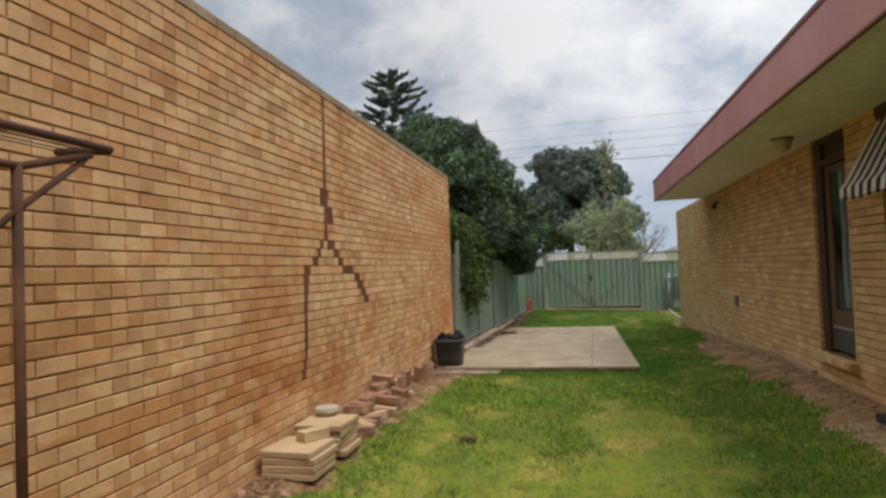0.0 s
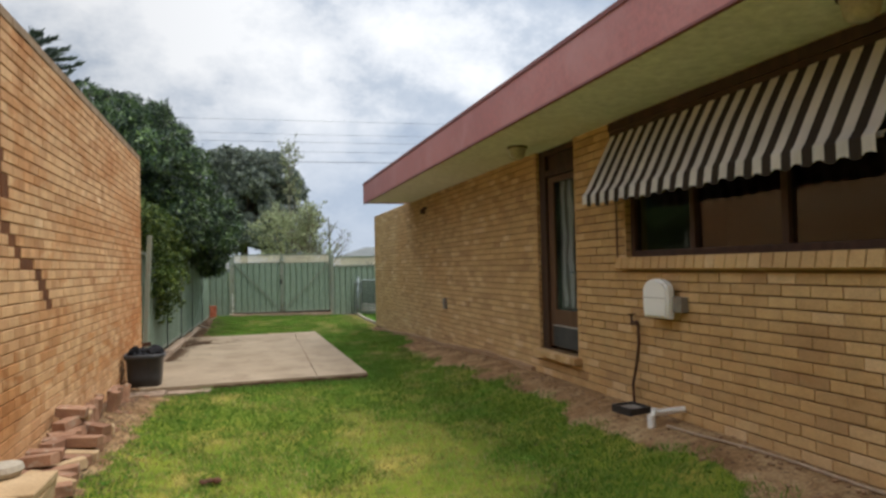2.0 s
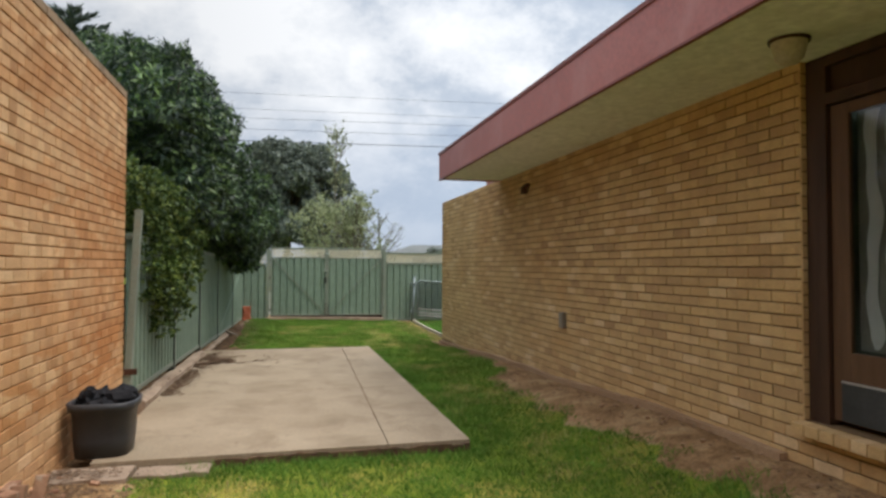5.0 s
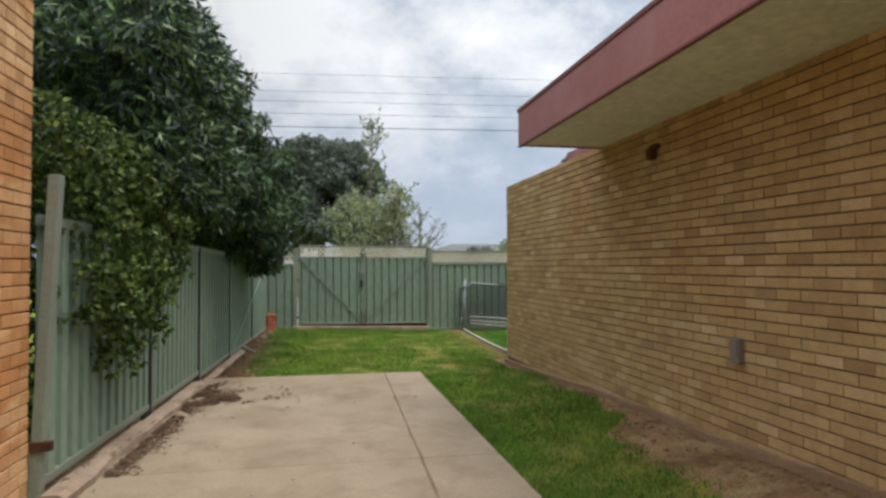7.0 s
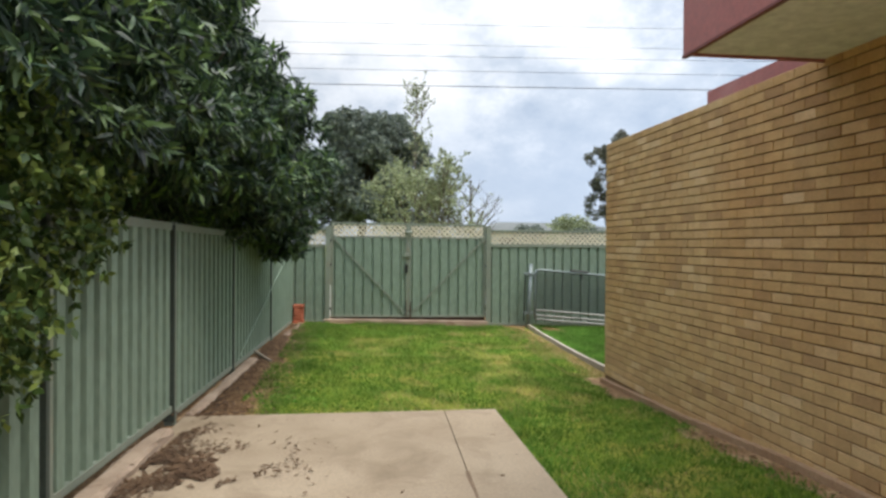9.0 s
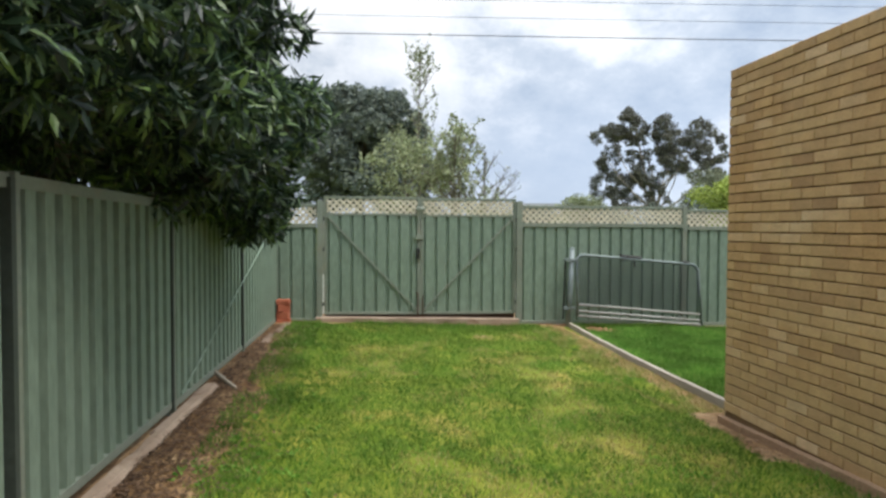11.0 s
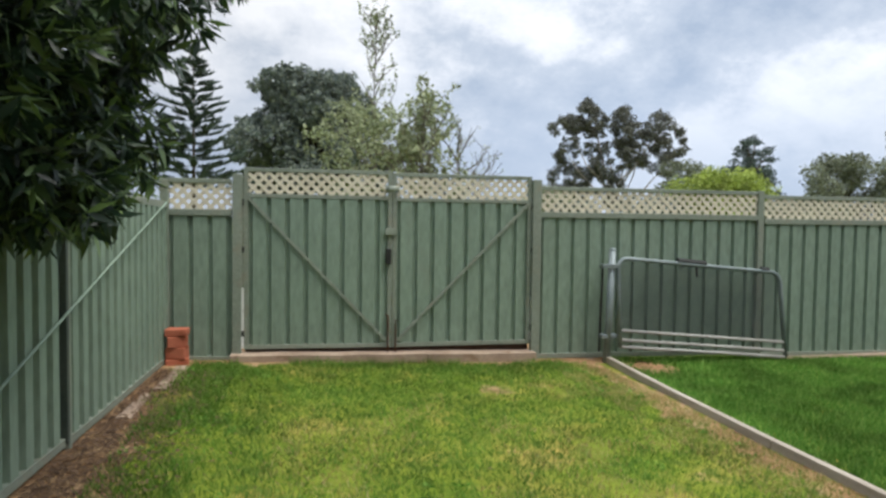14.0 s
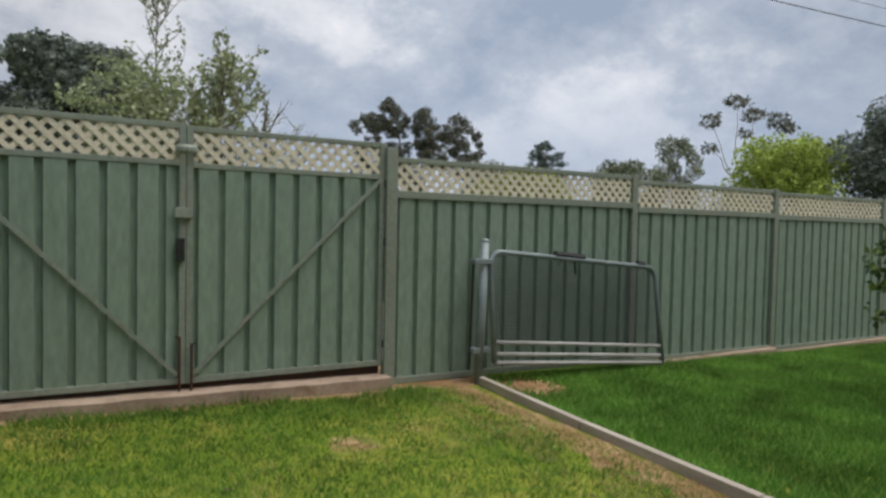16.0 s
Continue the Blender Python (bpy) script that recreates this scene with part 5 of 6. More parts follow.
smooth(part("side_arm", Geo().tube([(-2.09, 2.55, 2.15), (-2.1, 2.2, 2.05), (-2.1, 0.2, 2.05)], 0.016, 8), M_IRON, ch))
smooth(part("brace", Geo().tube([(-2.1, 2.53, 2.13), (-2.1, 2.18, 1.88), (-2.1, 1.95, 1.70)], 0.014, 8), M_IRON, ch))
for i in range(4):
    part("line_wire", Geo().tube([(-2.13 - 0.055 * i, 2.62, 2.19), (-2.13 - 0.055 * i, 0.2, 2.18)], 0.003, 5), M_WIRE, ch)

# a scrap on the lawn
q = Geo()
for i in range(3):
    bm = bmesh.new()
    bmesh.ops.create_icosphere(bm, subdivisions=2, radius=0.032)
    for vv in bm.verts:
        vv.co *= 1 + 0.7 * noise.noise(vv.co * 25 + Vector((i * 3.0, 0, 0)))
        vv.co.z *= 0.55
    q.take(bm, pose(-1.17 + 0.05 * i, 6.06 + 0.02 * (i % 2), ground_z(-1.17, 6.06) + 0.035))
solo("bark_scrap", q, M_IRON, "dark crumpled scrap lying on the lawn", "scrap")

# stick by the fence
solo("stick", Geo().tube([(-2.10, 20.53, ground_z(-2.1, 20.5) + 0.07), (-1.80, 20.05, ground_z(-1.8, 20.0) + 0.02)], 0.026, 7, 0.017), M_TIMBER, "weathered timber offcut lying by the fence foot", "stick")

# ---------------- leaf litter ----------------


def scatter_leaves(name, pts, size, mat, label):
    r = np.random.RandomState(len(pts))
    P = np.array(pts)
    n = len(P)
    a = r.uniform(0, 2 * np.pi, n)
    s = size * r.uniform(0.6, 1.3, n)
    d = np.stack([np.cos(a), np.sin(a), r.uniform(-0.25, 0.25, n)], 1)
    e2 = np.stack([-np.sin(a), np.cos(a), r.uniform(-0.4, 0.4, n)], 1)
    V = np.stack([P - d * s[:, None], P + e2 * s[:, None] * 0.35, P + d * s[:, None], P - e2 * s[:, None] * 0.35], 1).reshape(-1, 3)
    q = Geo()
    q.v = V.tolist()
    q.f = [(4 * i, 4 * i + 1, 4 * i + 2, 4 * i + 3) for i in range(n)]
    return solo(name, q, mat, label, "leaf litter", "", "stuff")


pts = []
for i in range(8200):
    yy = rng.uniform(12.3, 24.3)
    xx = fence_x(yy) + 0.06 + abs(rng.gauss(0, 0.28))
    if 12 < yy < 16.85:
        if xx > fence_x(yy) + 0.42 + 0.25 * ss(14.0, 15.6, yy) or rng.random() < 0.6 or noise.noise((xx * 5, yy * 3, 2.2)) < 0.0:
            continue
        zz = 0.088 - 0.006 * (yy - 10) + 0.008
        if xx < fence_x(yy) + 0.24:
            zz = 0.155 - 0.01 * (yy - 12)
    else:
        zz = ground_z(xx, yy) + 0.012
    pts.append((xx, yy, zz))
for i in range(5200):
    a, rr = rng.uniform(0, 6.28), abs(rng.gauss(0, 1))
    xx, yy = -1.72 + 0.42 * rr * math.cos(a), 15.35 + 0.36 * rr * math.sin(a)
    if -2.1 < xx < -0.7 and noise.noise((xx * 2.6, yy * 2.6, 0.3)) + 0.5 * noise.noise((xx * 9, yy * 9, 1.3)) > 0.02:
        pts.append((xx, yy, 0.088 - 0.006 * (yy - 10) + rng.uniform(0.004, 0.02)))
for i in range(5200):
    yy = 17.0 + 7.2 * rng.random() ** 1.25
    xx = fence_x(yy) + 0.10 + abs(rng.gauss(0, 0.36))
    if xx < -1.30 + 0.15 * noise.noise((yy * 2.0, 1.0, 0.0)):
        pts.append((xx, yy, ground_z(xx, yy) + rng.uniform(0.008, 0.03)))
for i in range(2600):
    yy = rng.uniform(12.6, 16.6)
    xx = fence_x(yy) + 0.27 + abs(rng.gauss(0, 0.10))
    if noise.noise((xx * 3, yy * 1.6, 5.2)) > -0.25:
        pts.append((xx, yy, 0.088 - 0.006 * (yy - 10) + rng.uniform(0.003, 0.012)))
scatter_leaves("leaf_litter", pts, 0.022, M_LITTER, "brown fallen leaves along the fence and on the slab")
for i in range(6500):
    yy = rng.uniform(3.0, 9.95)
    xx = -2.36 + abs(rng.gauss(0, 0.30))
    if xx < -1.55:
        pts.append((xx, yy, (0.07 if yy > 9.68 and xx < -1.28 else ground_z(xx, yy)) + 0.012))
scatter_leaves("leaf_litter", pts[-5500:], 0.02, M_LITTER, "brown fallen leaves on the soil before the slab")
pts = []
for i in range(500):
    xx, yy = rng.uniform(-2.0, 2.4), rng.uniform(2.5, 24.3)
    zz = ground_z(xx, yy) + 0.03
    if 10.03 < yy < 16.85 and xx < 0.78:
        zz = 0.088 - 0.006 * (yy - 10) + 0.006
        if rng.random() < 0.6:
            continue
    pts.append((xx, yy, zz))
for i in range(900):
    yy, xx = rng.uniform(2.5, 18.5), 2.64 - abs(rng.gauss(0, 0.28))
    if earth_amount(xx, yy) > 0.5:
        pts.append((xx, yy, ground_z(xx, yy) + 0.01))
for i in range(700):
    yy, xx = rng.uniform(17.0, 24.0), -1.75 + abs(rng.gauss(0, 0.35))
    pts.append((xx, yy, ground_z(xx, yy) + 0.035))
scatter_leaves("scattered_leaves", pts, 0.02, M_LITTER, "single brown leaves lying on lawn and slab")

# ---------------- grass ----------------


def blades(name, x0, x1, y0, y1, n, seed, mat, keep, hgt, label, wide=1.0):
    r = np.random.RandomState(seed)
    X, Y = r.uniform(x0, x1, n), r.uniform(y0, y1, n)
    ok = np.array([keep(x, y) for x, y in zip(X, Y)])
    X, Y = X[ok], Y[ok]
    Z = np.array([ground_z(x, y) for x, y in zip(X, Y)])
    n = len(X)
    a = r.uniform(0, 2 * np.pi, n)
    h = hgt * r.uniform(0.5, 1.35, n)
    wd = wide * r.uniform(0.0025, 0.0055, n)
    le = r.uniform(0.2, 1.0, n) * h
    b2 = r.uniform(0, 2 * np.pi, n)
    P = np.stack([X, Y, Z - 0.004], 1)
    d = np.stack([np.cos(a) * wd, np.sin(a) * wd, 0 * a], 1)
    tip = P + np.stack([np.cos(b2) * le, np.sin(b2) * le, h], 1)
    V = np.stack([P - d, P + d, tip], 1).reshape(-1, 3)
    me = bpy.data.meshes.new(name)
    me.vertices.add(3 * n)
    me.loops.add(3 * n)
    me.polygons.add(n)
    me.vertices.foreach_set("co", V.ravel())
    me.loops.foreach_set("vertex_index", np.arange(3 * n))
    me.polygons.foreach_set("loop_start", np.arange(0, 3 * n, 3))
    me.materials.append(mat)
    me.update()
    me.validate()
    return tagged(new(name, me), label, "grass", "", "stuff")


def turf_at(x, y):
    if 9.95 < y < 16.9 and x < 0.80:
        return False
    if y < 10.3 and x < LW + 0.03 or x < fence_x(max(y, 12.2)) + 0.2 and y > 11.5:
        return False
    if x > RW - 0.02 and y < H_END + 0.05:
        return False
    if y > H_END and x > 2.92 + 0.06 * ss(23.0, 24.6, y):
        return False
    return random.random() > 1.15 * earth_amount(x, y)


def dry_at(x, y):
    return 0.8 * noise.noise((x * 0.95, y * 0.7, 4.0)) + 0.75 * noise.noise((x * 2.4, y * 2.1, 9.0)) + 0.55 * (1 - ss(6.5, 9.0, y)) * ss(2.0, 1.2, abs(x + 0.2)) - 0.25 * ss(1.0, 1.8, x) * ss(10, 7, y) + 0.10 * ss(16, 17.5, y) * ss(23.0, 21.0, y) * ss(1.9, 1.0, abs(x - 0.3)) - 0.55 * ss(-0.5, -1.3, x) * ss(18.5, 20.5, y) - 0.4 * ss(23.4, 24.2, y)


random.seed(21)
blades("lawn_grass", -2.3, 3.1, 1.2, 24.7, 360000, 1, M_GRASS, lambda x, y: turf_at(x, y) and dry_at(x, y) < 0.34 + 0.3 * random.random(), 0.038, "short green mown lawn grass")
blades("dry_grass", -2.2, 3.1, 1.2, 24.7, 190000, 2, M_GRASS_DRY, lambda x, y: turf_at(x, y) and dry_at(x, y) > 0.04 + 0.34 * random.random(), 0.034, "short straw-coloured dry lawn grass")
blades("lush_grass", 2.9, 12.5, 18.95, 24.75, 250000, 3, M_GRASS_RICH, lambda x, y: x > 3.03 + 0.09 * ss(23.0, 24.6, y) and random.random() > earth_amount(x, y), 0.062, "thick lush green lawn beyond the edging", 1.7)
blades("edge_tufts", 0.75, 1.3, 10.0, 17.2, 9000, 4, M_GRASS_RICH, lambda x, y: random.random() < 1.0 - (x - 0.78) * 1.8 and x > 0.795, 0.06, "longer grass tufts along the slab edge")
blades("edge_tufts", -2.1, 0.9, 9.7, 10.03, 4000, 5, M_GRASS_RICH, lambda x, y: x > -1.5 and random.random() < (y - 9.6) * 2.5, 0.06, "longer grass tufts along the slab edge")
blades("edge_tufts", 1.4, 2.6, 3.0, 18.0, 20000, 6, M_GRASS, lambda x, y: 0.12 < earth_amount(x, y) < 0.96 and noise.noise((x * 2, y * 2, 0.0)) > 0.0, 0.055, "ragged grass tufts along the bare earth")

blades("edge_tufts", -2.0, 2.5, 23.9, 24.6, 9000, 10, M_GRASS, lambda x, y: x > -1.7 and noise.noise((x * 1.6, y * 2, 5.0)) > -0.05 and random.random() < (y - 23.7) * 1.3, 0.07, "longer dark grass tufts before the gate")
blades("edge_tufts", -1.75, -1.2, 17.0, 24.4, 9000, 11, M_GRASS, lambda x, y: noise.noise((x * 2, y * 1.3, 6.0)) > 0.0, 0.065, "ragged grass tufts along the soil by the fence")
blades("straw_strip", 2.3, 2.93, 19.2, 24.4, 16000, 12, M_GRASS_DRY, lambda x, y: noise.noise((x * 3, y * 1.5, 1.0)) > -0.25, 0.025, "thin dead straw on the worn strip by the edging")
rt = np.random.RandomState(9)
tufts = [(x, y) for x, y in zip(rt.uniform(-2.0, 3.0, 2600), rt.uniform(1.5, 24.3, 2600)) if turf_at(x, y) and dry_at(x, y) < 0.12]
grid = {}
for x, y in tufts:
    grid.setdefault((int(x * 10 // 1), int(y * 10 // 1)), []).append((x, y))


def near_tuft(x, y):
    i, j = int(x * 10 // 1), int(y * 10 // 1)
    return any((x - a) ** 2 + (y - b2) ** 2 < 0.0022 for p in (i - 1, i, i + 1) for q in (j - 1, j, j + 1) for a, b2 in grid.get((p, q), ()))


blades("grass_tufts", -2.1, 3.05, 1.4, 24.5, 230000, 8, M_GRASS, near_tuft, 0.05, "darker green tufts standing up in the lawn")

# ---------------- trees ----------------


def unit(r, n):
    d = r.normal(size=(n, 3))
    return d / np.linalg.norm(d, axis=1)[:, None]


def leaf_mesh(name, P, D, S, widths, r, mat, fold=0.25):
    """One leaf per row: base P, direction D, length S, folded along its midrib."""
    n = len(P)
    side = np.cross(D, unit(r, n))
    side /= np.linalg.norm(side, axis=1)[:, None] + 1e-9
    nor = np.cross(side, D)
    mid = P + D * (S * 0.45)[:, None]
    L = mid + side * (widths * S)[:, None] + nor * (fold * widths * S)[:, None]
    R = mid - side * (widths * S)[:, None] + nor * (fold * widths * S)[:, None]
    V = np.stack([P, L, P + D * S[:, None], R], 1).reshape(-1, 3)
    k = 4 * np.arange(n)
    I = np.stack([k, k + 1, k + 2, k, k + 2, k + 3], 1).ravel()
    me = bpy.data.meshes.new(name)
    me.vertices.add(4 * n)
    me.loops.add(6 * n)
    me.polygons.add(2 * n)
    me.vertices.foreach_set("co", V.ravel())
    me.loops.foreach_set("vertex_index", I)
    me.polygons.foreach_set("loop_start", np.arange(0, 6 * n, 3))
    me.materials.append(mat)
    me.update()
    return me


def crown(name, parent, clumps, per, whorl, size, width, droop, mat, seed, label="", hollow=0.45):
    """Leaves in whorls at twig ends, scattered over uneven clumps (x, y, z, radius, flatness)."""
    r = np.random.RandomState(seed)
    P, D, S = [], [], []
    for cx, cy, cz, rad, flat in clumps:
        n = int(per * rad * rad)
        u = unit(r, n)
        rr = rad * (hollow + (1 - hollow) * r.uniform(0, 1, n) ** 0.5) * (1 + 0.25 * np.sin(u[:, 0] * 5 + cx * 3) * np.sin(u[:, 2] * 6 + cy))
        tip = np.array([cx, cy, cz]) + u * rr[:, None] * np.array([1, 1, flat])
        ax = np.cross(u, unit(r, n))
        ax /= np.linalg.norm(ax, axis=1)[:, None] + 1e-9
        ay = np.cross(u, ax)
        for k in range(whorl):
            an = 2 * np.pi * (k + r.uniform(-0.3, 0.3, n)) / whorl
            d = ax * np.cos(an)[:, None] * 0.85 + ay * np.sin(an)[:, None] * 0.85 + unit(r, n) * 0.3 + u * r.uniform(0.1, 0.8, n)[:, None] + np.array([0, 0, -droop])
            d /= np.linalg.norm(d, axis=1)[:, None]
            P.append(tip + r.normal(0, size * 0.12, (n, 3)))
            D.append(d)
            S.append(size * r.uniform(0.55, 1.25, n))
    P, D, S = np.concatenate(P), np.concatenate(D), np.concatenate(S)
    ob = new(name, leaf_mesh(name, P, D, S, np.full(len(P), width), r, mat))
    if parent is not None:
        ob.parent, ob.matrix_parent_inverse = parent, parent.matrix_basis.inverted()
    if label:
        tagged(ob, label)
    return ob


def limb(a, b2, r0, r1, seed, n=7, bend=0.12):
    a, b2 = Vector(a), Vector(b2)
    ln = (b2 - a).length
    pts = []
    for i in range(n + 1):
        s = i / n
        off = Vector((noise.noise((s * 2, seed, 0)), noise.noise((s * 2, seed, 5)), noise.noise((s * 2, seed, 9)))) * bend * ln * math.sin(math.pi * min(s * 0.9 + 0.05, 1))
        pts.append(a.lerp(b2, s) + off)
    return Geo().tube(pts, r0, 8, r1)


def tree(name, base, fork, clumps, label, mat, bark, trunk_r, per, whorl, size, width, droop, seed, hollow=0.45, category="tree", every=1):
    tr = thing(name, base, label, category)
    q = limb(base, fork, trunk_r, trunk_r * 0.7, seed, 8, 0.06)
    smooth(part("trunk", q, bark, tr))
    q = Geo()
    for i, c2 in enumerate(clumps[::every]):
        q.join(limb(fork if i % 3 else Vector(base).lerp(Vector(fork), 0.75), (c2[0], c2[1], c2[2] + 0.2 * c2[3]), trunk_r * 0.38, trunk_r * 0.07, seed + i * 1.7, 6))
    tagged(smooth(part("branchwork", q, bark, tr)), kind="stuff")
    crown("crown", tr, clumps, per, whorl, size, width, droop, mat, seed, "", hollow)
    return tr


# broad-leaved weeds in the lawn edges
rw = np.random.RandomState(19)
P, D, S = [], [], []
for x0, x1, y0, y1, n in ((-1.75, -0.9, 17.0, 24.2, 170), (2.2, 2.75, 19.3, 24.2, 45), (1.2, 1.9, 3.5, 18.0, 90), (-1.8, -1.2, 3.0, 9.6, 50), (-1.2, 2.2, 17.2, 24.0, 40)):
    for cx, cy in zip(rw.uniform(x0, x1, n), rw.uniform(y0, y1, n)):
        if noise.noise((cx * 1.4, cy * 1.1, 7.0)) < -0.1:
            continue
        m2 = rw.randint(5, 10)
        an = rw.uniform(0, 2 * np.pi, m2)
        P.append(np.stack([cx + rw.normal(0, 0.02, m2), cy + rw.normal(0, 0.02, m2), np.full(m2, ground_z(cx, cy) + 0.025)], 1))
        D.append(np.stack([np.cos(an) * 0.9, np.sin(an) * 0.9, rw.uniform(0.1, 0.6, m2)], 1))
        S.append(rw.uniform(0.025, 0.05, m2))
P, D, S = np.concatenate(P), np.concatenate(D), np.concatenate(S)
D /= np.linalg.norm(D, axis=1)[:, None]
tagged(new("lawn_weeds", leaf_mesh("lawn_weeds", P, D, S, np.full(len(P), 0.22), rw, M_GRASS_RICH)), "small broad-leaved green weeds along the lawn edges", "weeds", "", "stuff")

R2 = random.Random(77)
# overhanging tree behind the side fence: many tufts held inside a leaning outline


def crown_edge(y, z):
    """How far the crown reaches over the yard at this height."""
    prof = ((1.4, -1.95), (1.8, -1.50), (2.3, -1.15), (3.0, -1.12), (3.5, -1.30), (4.2, -1.72), (5.0, -2.40), (5.9, -3.20), (6.3, -3.9))
    for (za, xa), (zb, xb) in zip(prof, prof[1:]):
        if za <= z <= zb:
            return xa + (xb - xa) * (z - za) / (zb - za) - 0.62 * ss(18.0, 15.6, y) * ss(4.3, 3.0, z) - 0.34 * ss(19.2, 20.8, y) * ss(2.6, 3.3, z) + 0.06 + 0.6 * min(noise.noise((y * 0.75, z * 0.95, 3.0)), 0.08)
    return -9.0


cl, tries = [], 0
while len(cl) < 640 and tries < 60000:
    tries += 1
    y, z = R2.uniform(13.6, 21.9), R2.uniform(1.6, 6.25)
    if y < 13.6 + 2.3 * ss(3.8, 5.0, z) + 3.4 * ss(5.0, 5.9, z) or y > 21.75 - 0.9 * ss(2.4, 1.8, z) - 1.2 * ss(4.5, 6.0, z):
        continue
    rad = R2.choice((R2.uniform(0.16, 0.28), R2.uniform(0.28, 0.52)))
    edge = crown_edge(y, z) - 0.5 * rad
    x = edge - abs(R2.gauss(0, 0.55)) if R2.random() < 0.72 else R2.uniform(-4.7, edge)
    low = 2.15 if x < -2.55 else 1.95 + 0.25 * noise.noise((y * 1.3, 2.0, 0.0)) + 0.35 * ss(18.8, 16.5, y) - 0.30 * ss(18.6, 19.6, y) * ss(21.6, 20.9, y)
    if x < -4.8 or z - 0.6 * rad < low - 0.25 or noise.noise((x * 0.9, y * 0.9, z * 1.2)) < -0.22 and x > -3.0:
        continue
    if any((x - c2[0]) ** 2 + (y - c2[1]) ** 2 + (z - c2[2]) ** 2 < (0.68 * (rad + c2[3])) ** 2 for c2 in cl):
        continue
    cl.append((x, y, z, rad, R2.uniform(0.45, 0.7)))
# a bough that droops over the fence
for i in range(52):
    k = R2.random()
    ctr = Vector((-2.15, 18.9, 2.9)).lerp(Vector((-1.68, 20.6, 1.86)), k)
    cl.append((ctr.x + R2.gauss(0, 0.20), ctr.y + R2.gauss(0, 0.42), ctr.z + R2.gauss(0, 0.24) * (1 - 0.4 * k), R2.uniform(0.14, 0.28), 0.6))
tree("overhanging_tree", (-3.7, 17.4, -0.1), (-3.3, 17.2, 2.0), cl, "dark glossy long-leaved tree hanging over the side fence", M_LEAF_TREE, M_BARK, 0.13, 640, 8, 0.14, 0.115, 0.42, 31, 0.45, "tree", 12)
# creeper over the start of the fence
cl = [(-2.42, 12.75, 2.0, 0.42, 1.0), (-2.4, 13.2, 2.3, 0.5, 1.0), (-2.3, 13.7, 2.1, 0.5, 1.0), (-2.25, 13.3, 1.6, 0.45, 1.1), (-2.28, 12.8, 1.4, 0.35, 1.1), (-2.22, 13.5, 1.15, 0.33, 1.2), (-2.25, 14.2, 1.75, 0.45, 1.0), (-2.3, 14.7, 2.2, 0.5, 1.0), (-2.24, 13.2, 0.95, 0.22, 1.3), (-2.5, 12.5, 2.45, 0.38, 0.9), (-2.3, 15.0, 1.75, 0.3, 1.0), (-2.22, 14.0, 1.3, 0.3, 1.1), (-2.75, 12.6, 0.6, 0.3, 1.2), (-2.75, 12.6, 1.2, 0.32, 1.2), (-2.72, 12.5, 1.9, 0.35, 1.2), (-2.9, 12.9, 1.5, 0.4, 1.3)]
tree("fence_creeper", (-2.75, 13.4, -0.1), (-2.6, 13.4, 1.5), cl, "olive-green small-leaved creeper spilling over the fence", M_LEAF_VINE, M_BARK, 0.05, 1350, 6, 0.068, 0.27, 0.25, 32, 0.3, "climbing plant")
# shrub in the far corner of the right lawn
cl = [(6.60, 22.0, 0.95, 0.5, 1.0), (6.18, 22.25, 1.15, 0.35, 0.9), (6.12, 22.35, 0.72, 0.26, 0.9), (6.85, 21.9, 1.4, 0.6, 1.0), (6.6, 22.1, 0.4, 0.45, 0.9)]
tree("lawn_shrub", (6.4, 22.1, ground_z(6.4, 22.1) - 0.05), (6.35, 22.1, 0.6), cl, "leafy green shrub on the far lawn", M_LEAF_VINE, M_BARK, 0.04, 620, 6, 0.085, 0.30, 0.3, 33, 0.35, "shrub")

# beyond the fence
g0 = -0.2


def far_clumps(x, y, zlo, zhi, halfw, n, rad, seed, taper=0.6):
    r = random.Random(seed)
    out = []
    for i in range(n):
        s = (i + 0.5) / n
        z = zlo + (zhi - zlo) * s
        w2 = halfw * (1 - taper * s * s)
        a = i * 2.4 + r.random()
        k = r.uniform(0.3, 1.0)
        rr = rad * r.uniform(0.7, 1.25)
        out.append((x + w2 * k * math.cos(a), y + 0.7 * w2 * k * math.sin(a), min(z, zhi - rr * 0.7), rr, 0.8))
    return out


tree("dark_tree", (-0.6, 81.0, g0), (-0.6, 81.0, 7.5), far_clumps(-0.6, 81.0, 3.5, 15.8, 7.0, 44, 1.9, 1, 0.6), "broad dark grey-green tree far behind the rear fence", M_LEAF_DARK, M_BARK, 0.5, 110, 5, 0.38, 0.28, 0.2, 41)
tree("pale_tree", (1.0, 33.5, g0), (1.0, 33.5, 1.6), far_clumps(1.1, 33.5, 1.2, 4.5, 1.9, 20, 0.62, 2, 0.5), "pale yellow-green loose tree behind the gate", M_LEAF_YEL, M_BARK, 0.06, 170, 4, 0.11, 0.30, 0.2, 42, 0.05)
tree("left_bush", (-5.0, 31.5, g0), (-5.0, 31.5, 1.0), far_clumps(-5.0, 31.5, 0.8, 3.4, 1.6, 14, 0.7, 3, 0.5), "green bush behind the fence corner", M_LEAF_VINE, M_BARK, 0.08, 150, 4, 0.16, 0.28, 0.2, 43, 0.3)


M_FARTWIG = two_scale("grey_twig", (0.13, 0.115, 0.095), (0.20, 0.18, 0.15), 4, 30, 0.9)


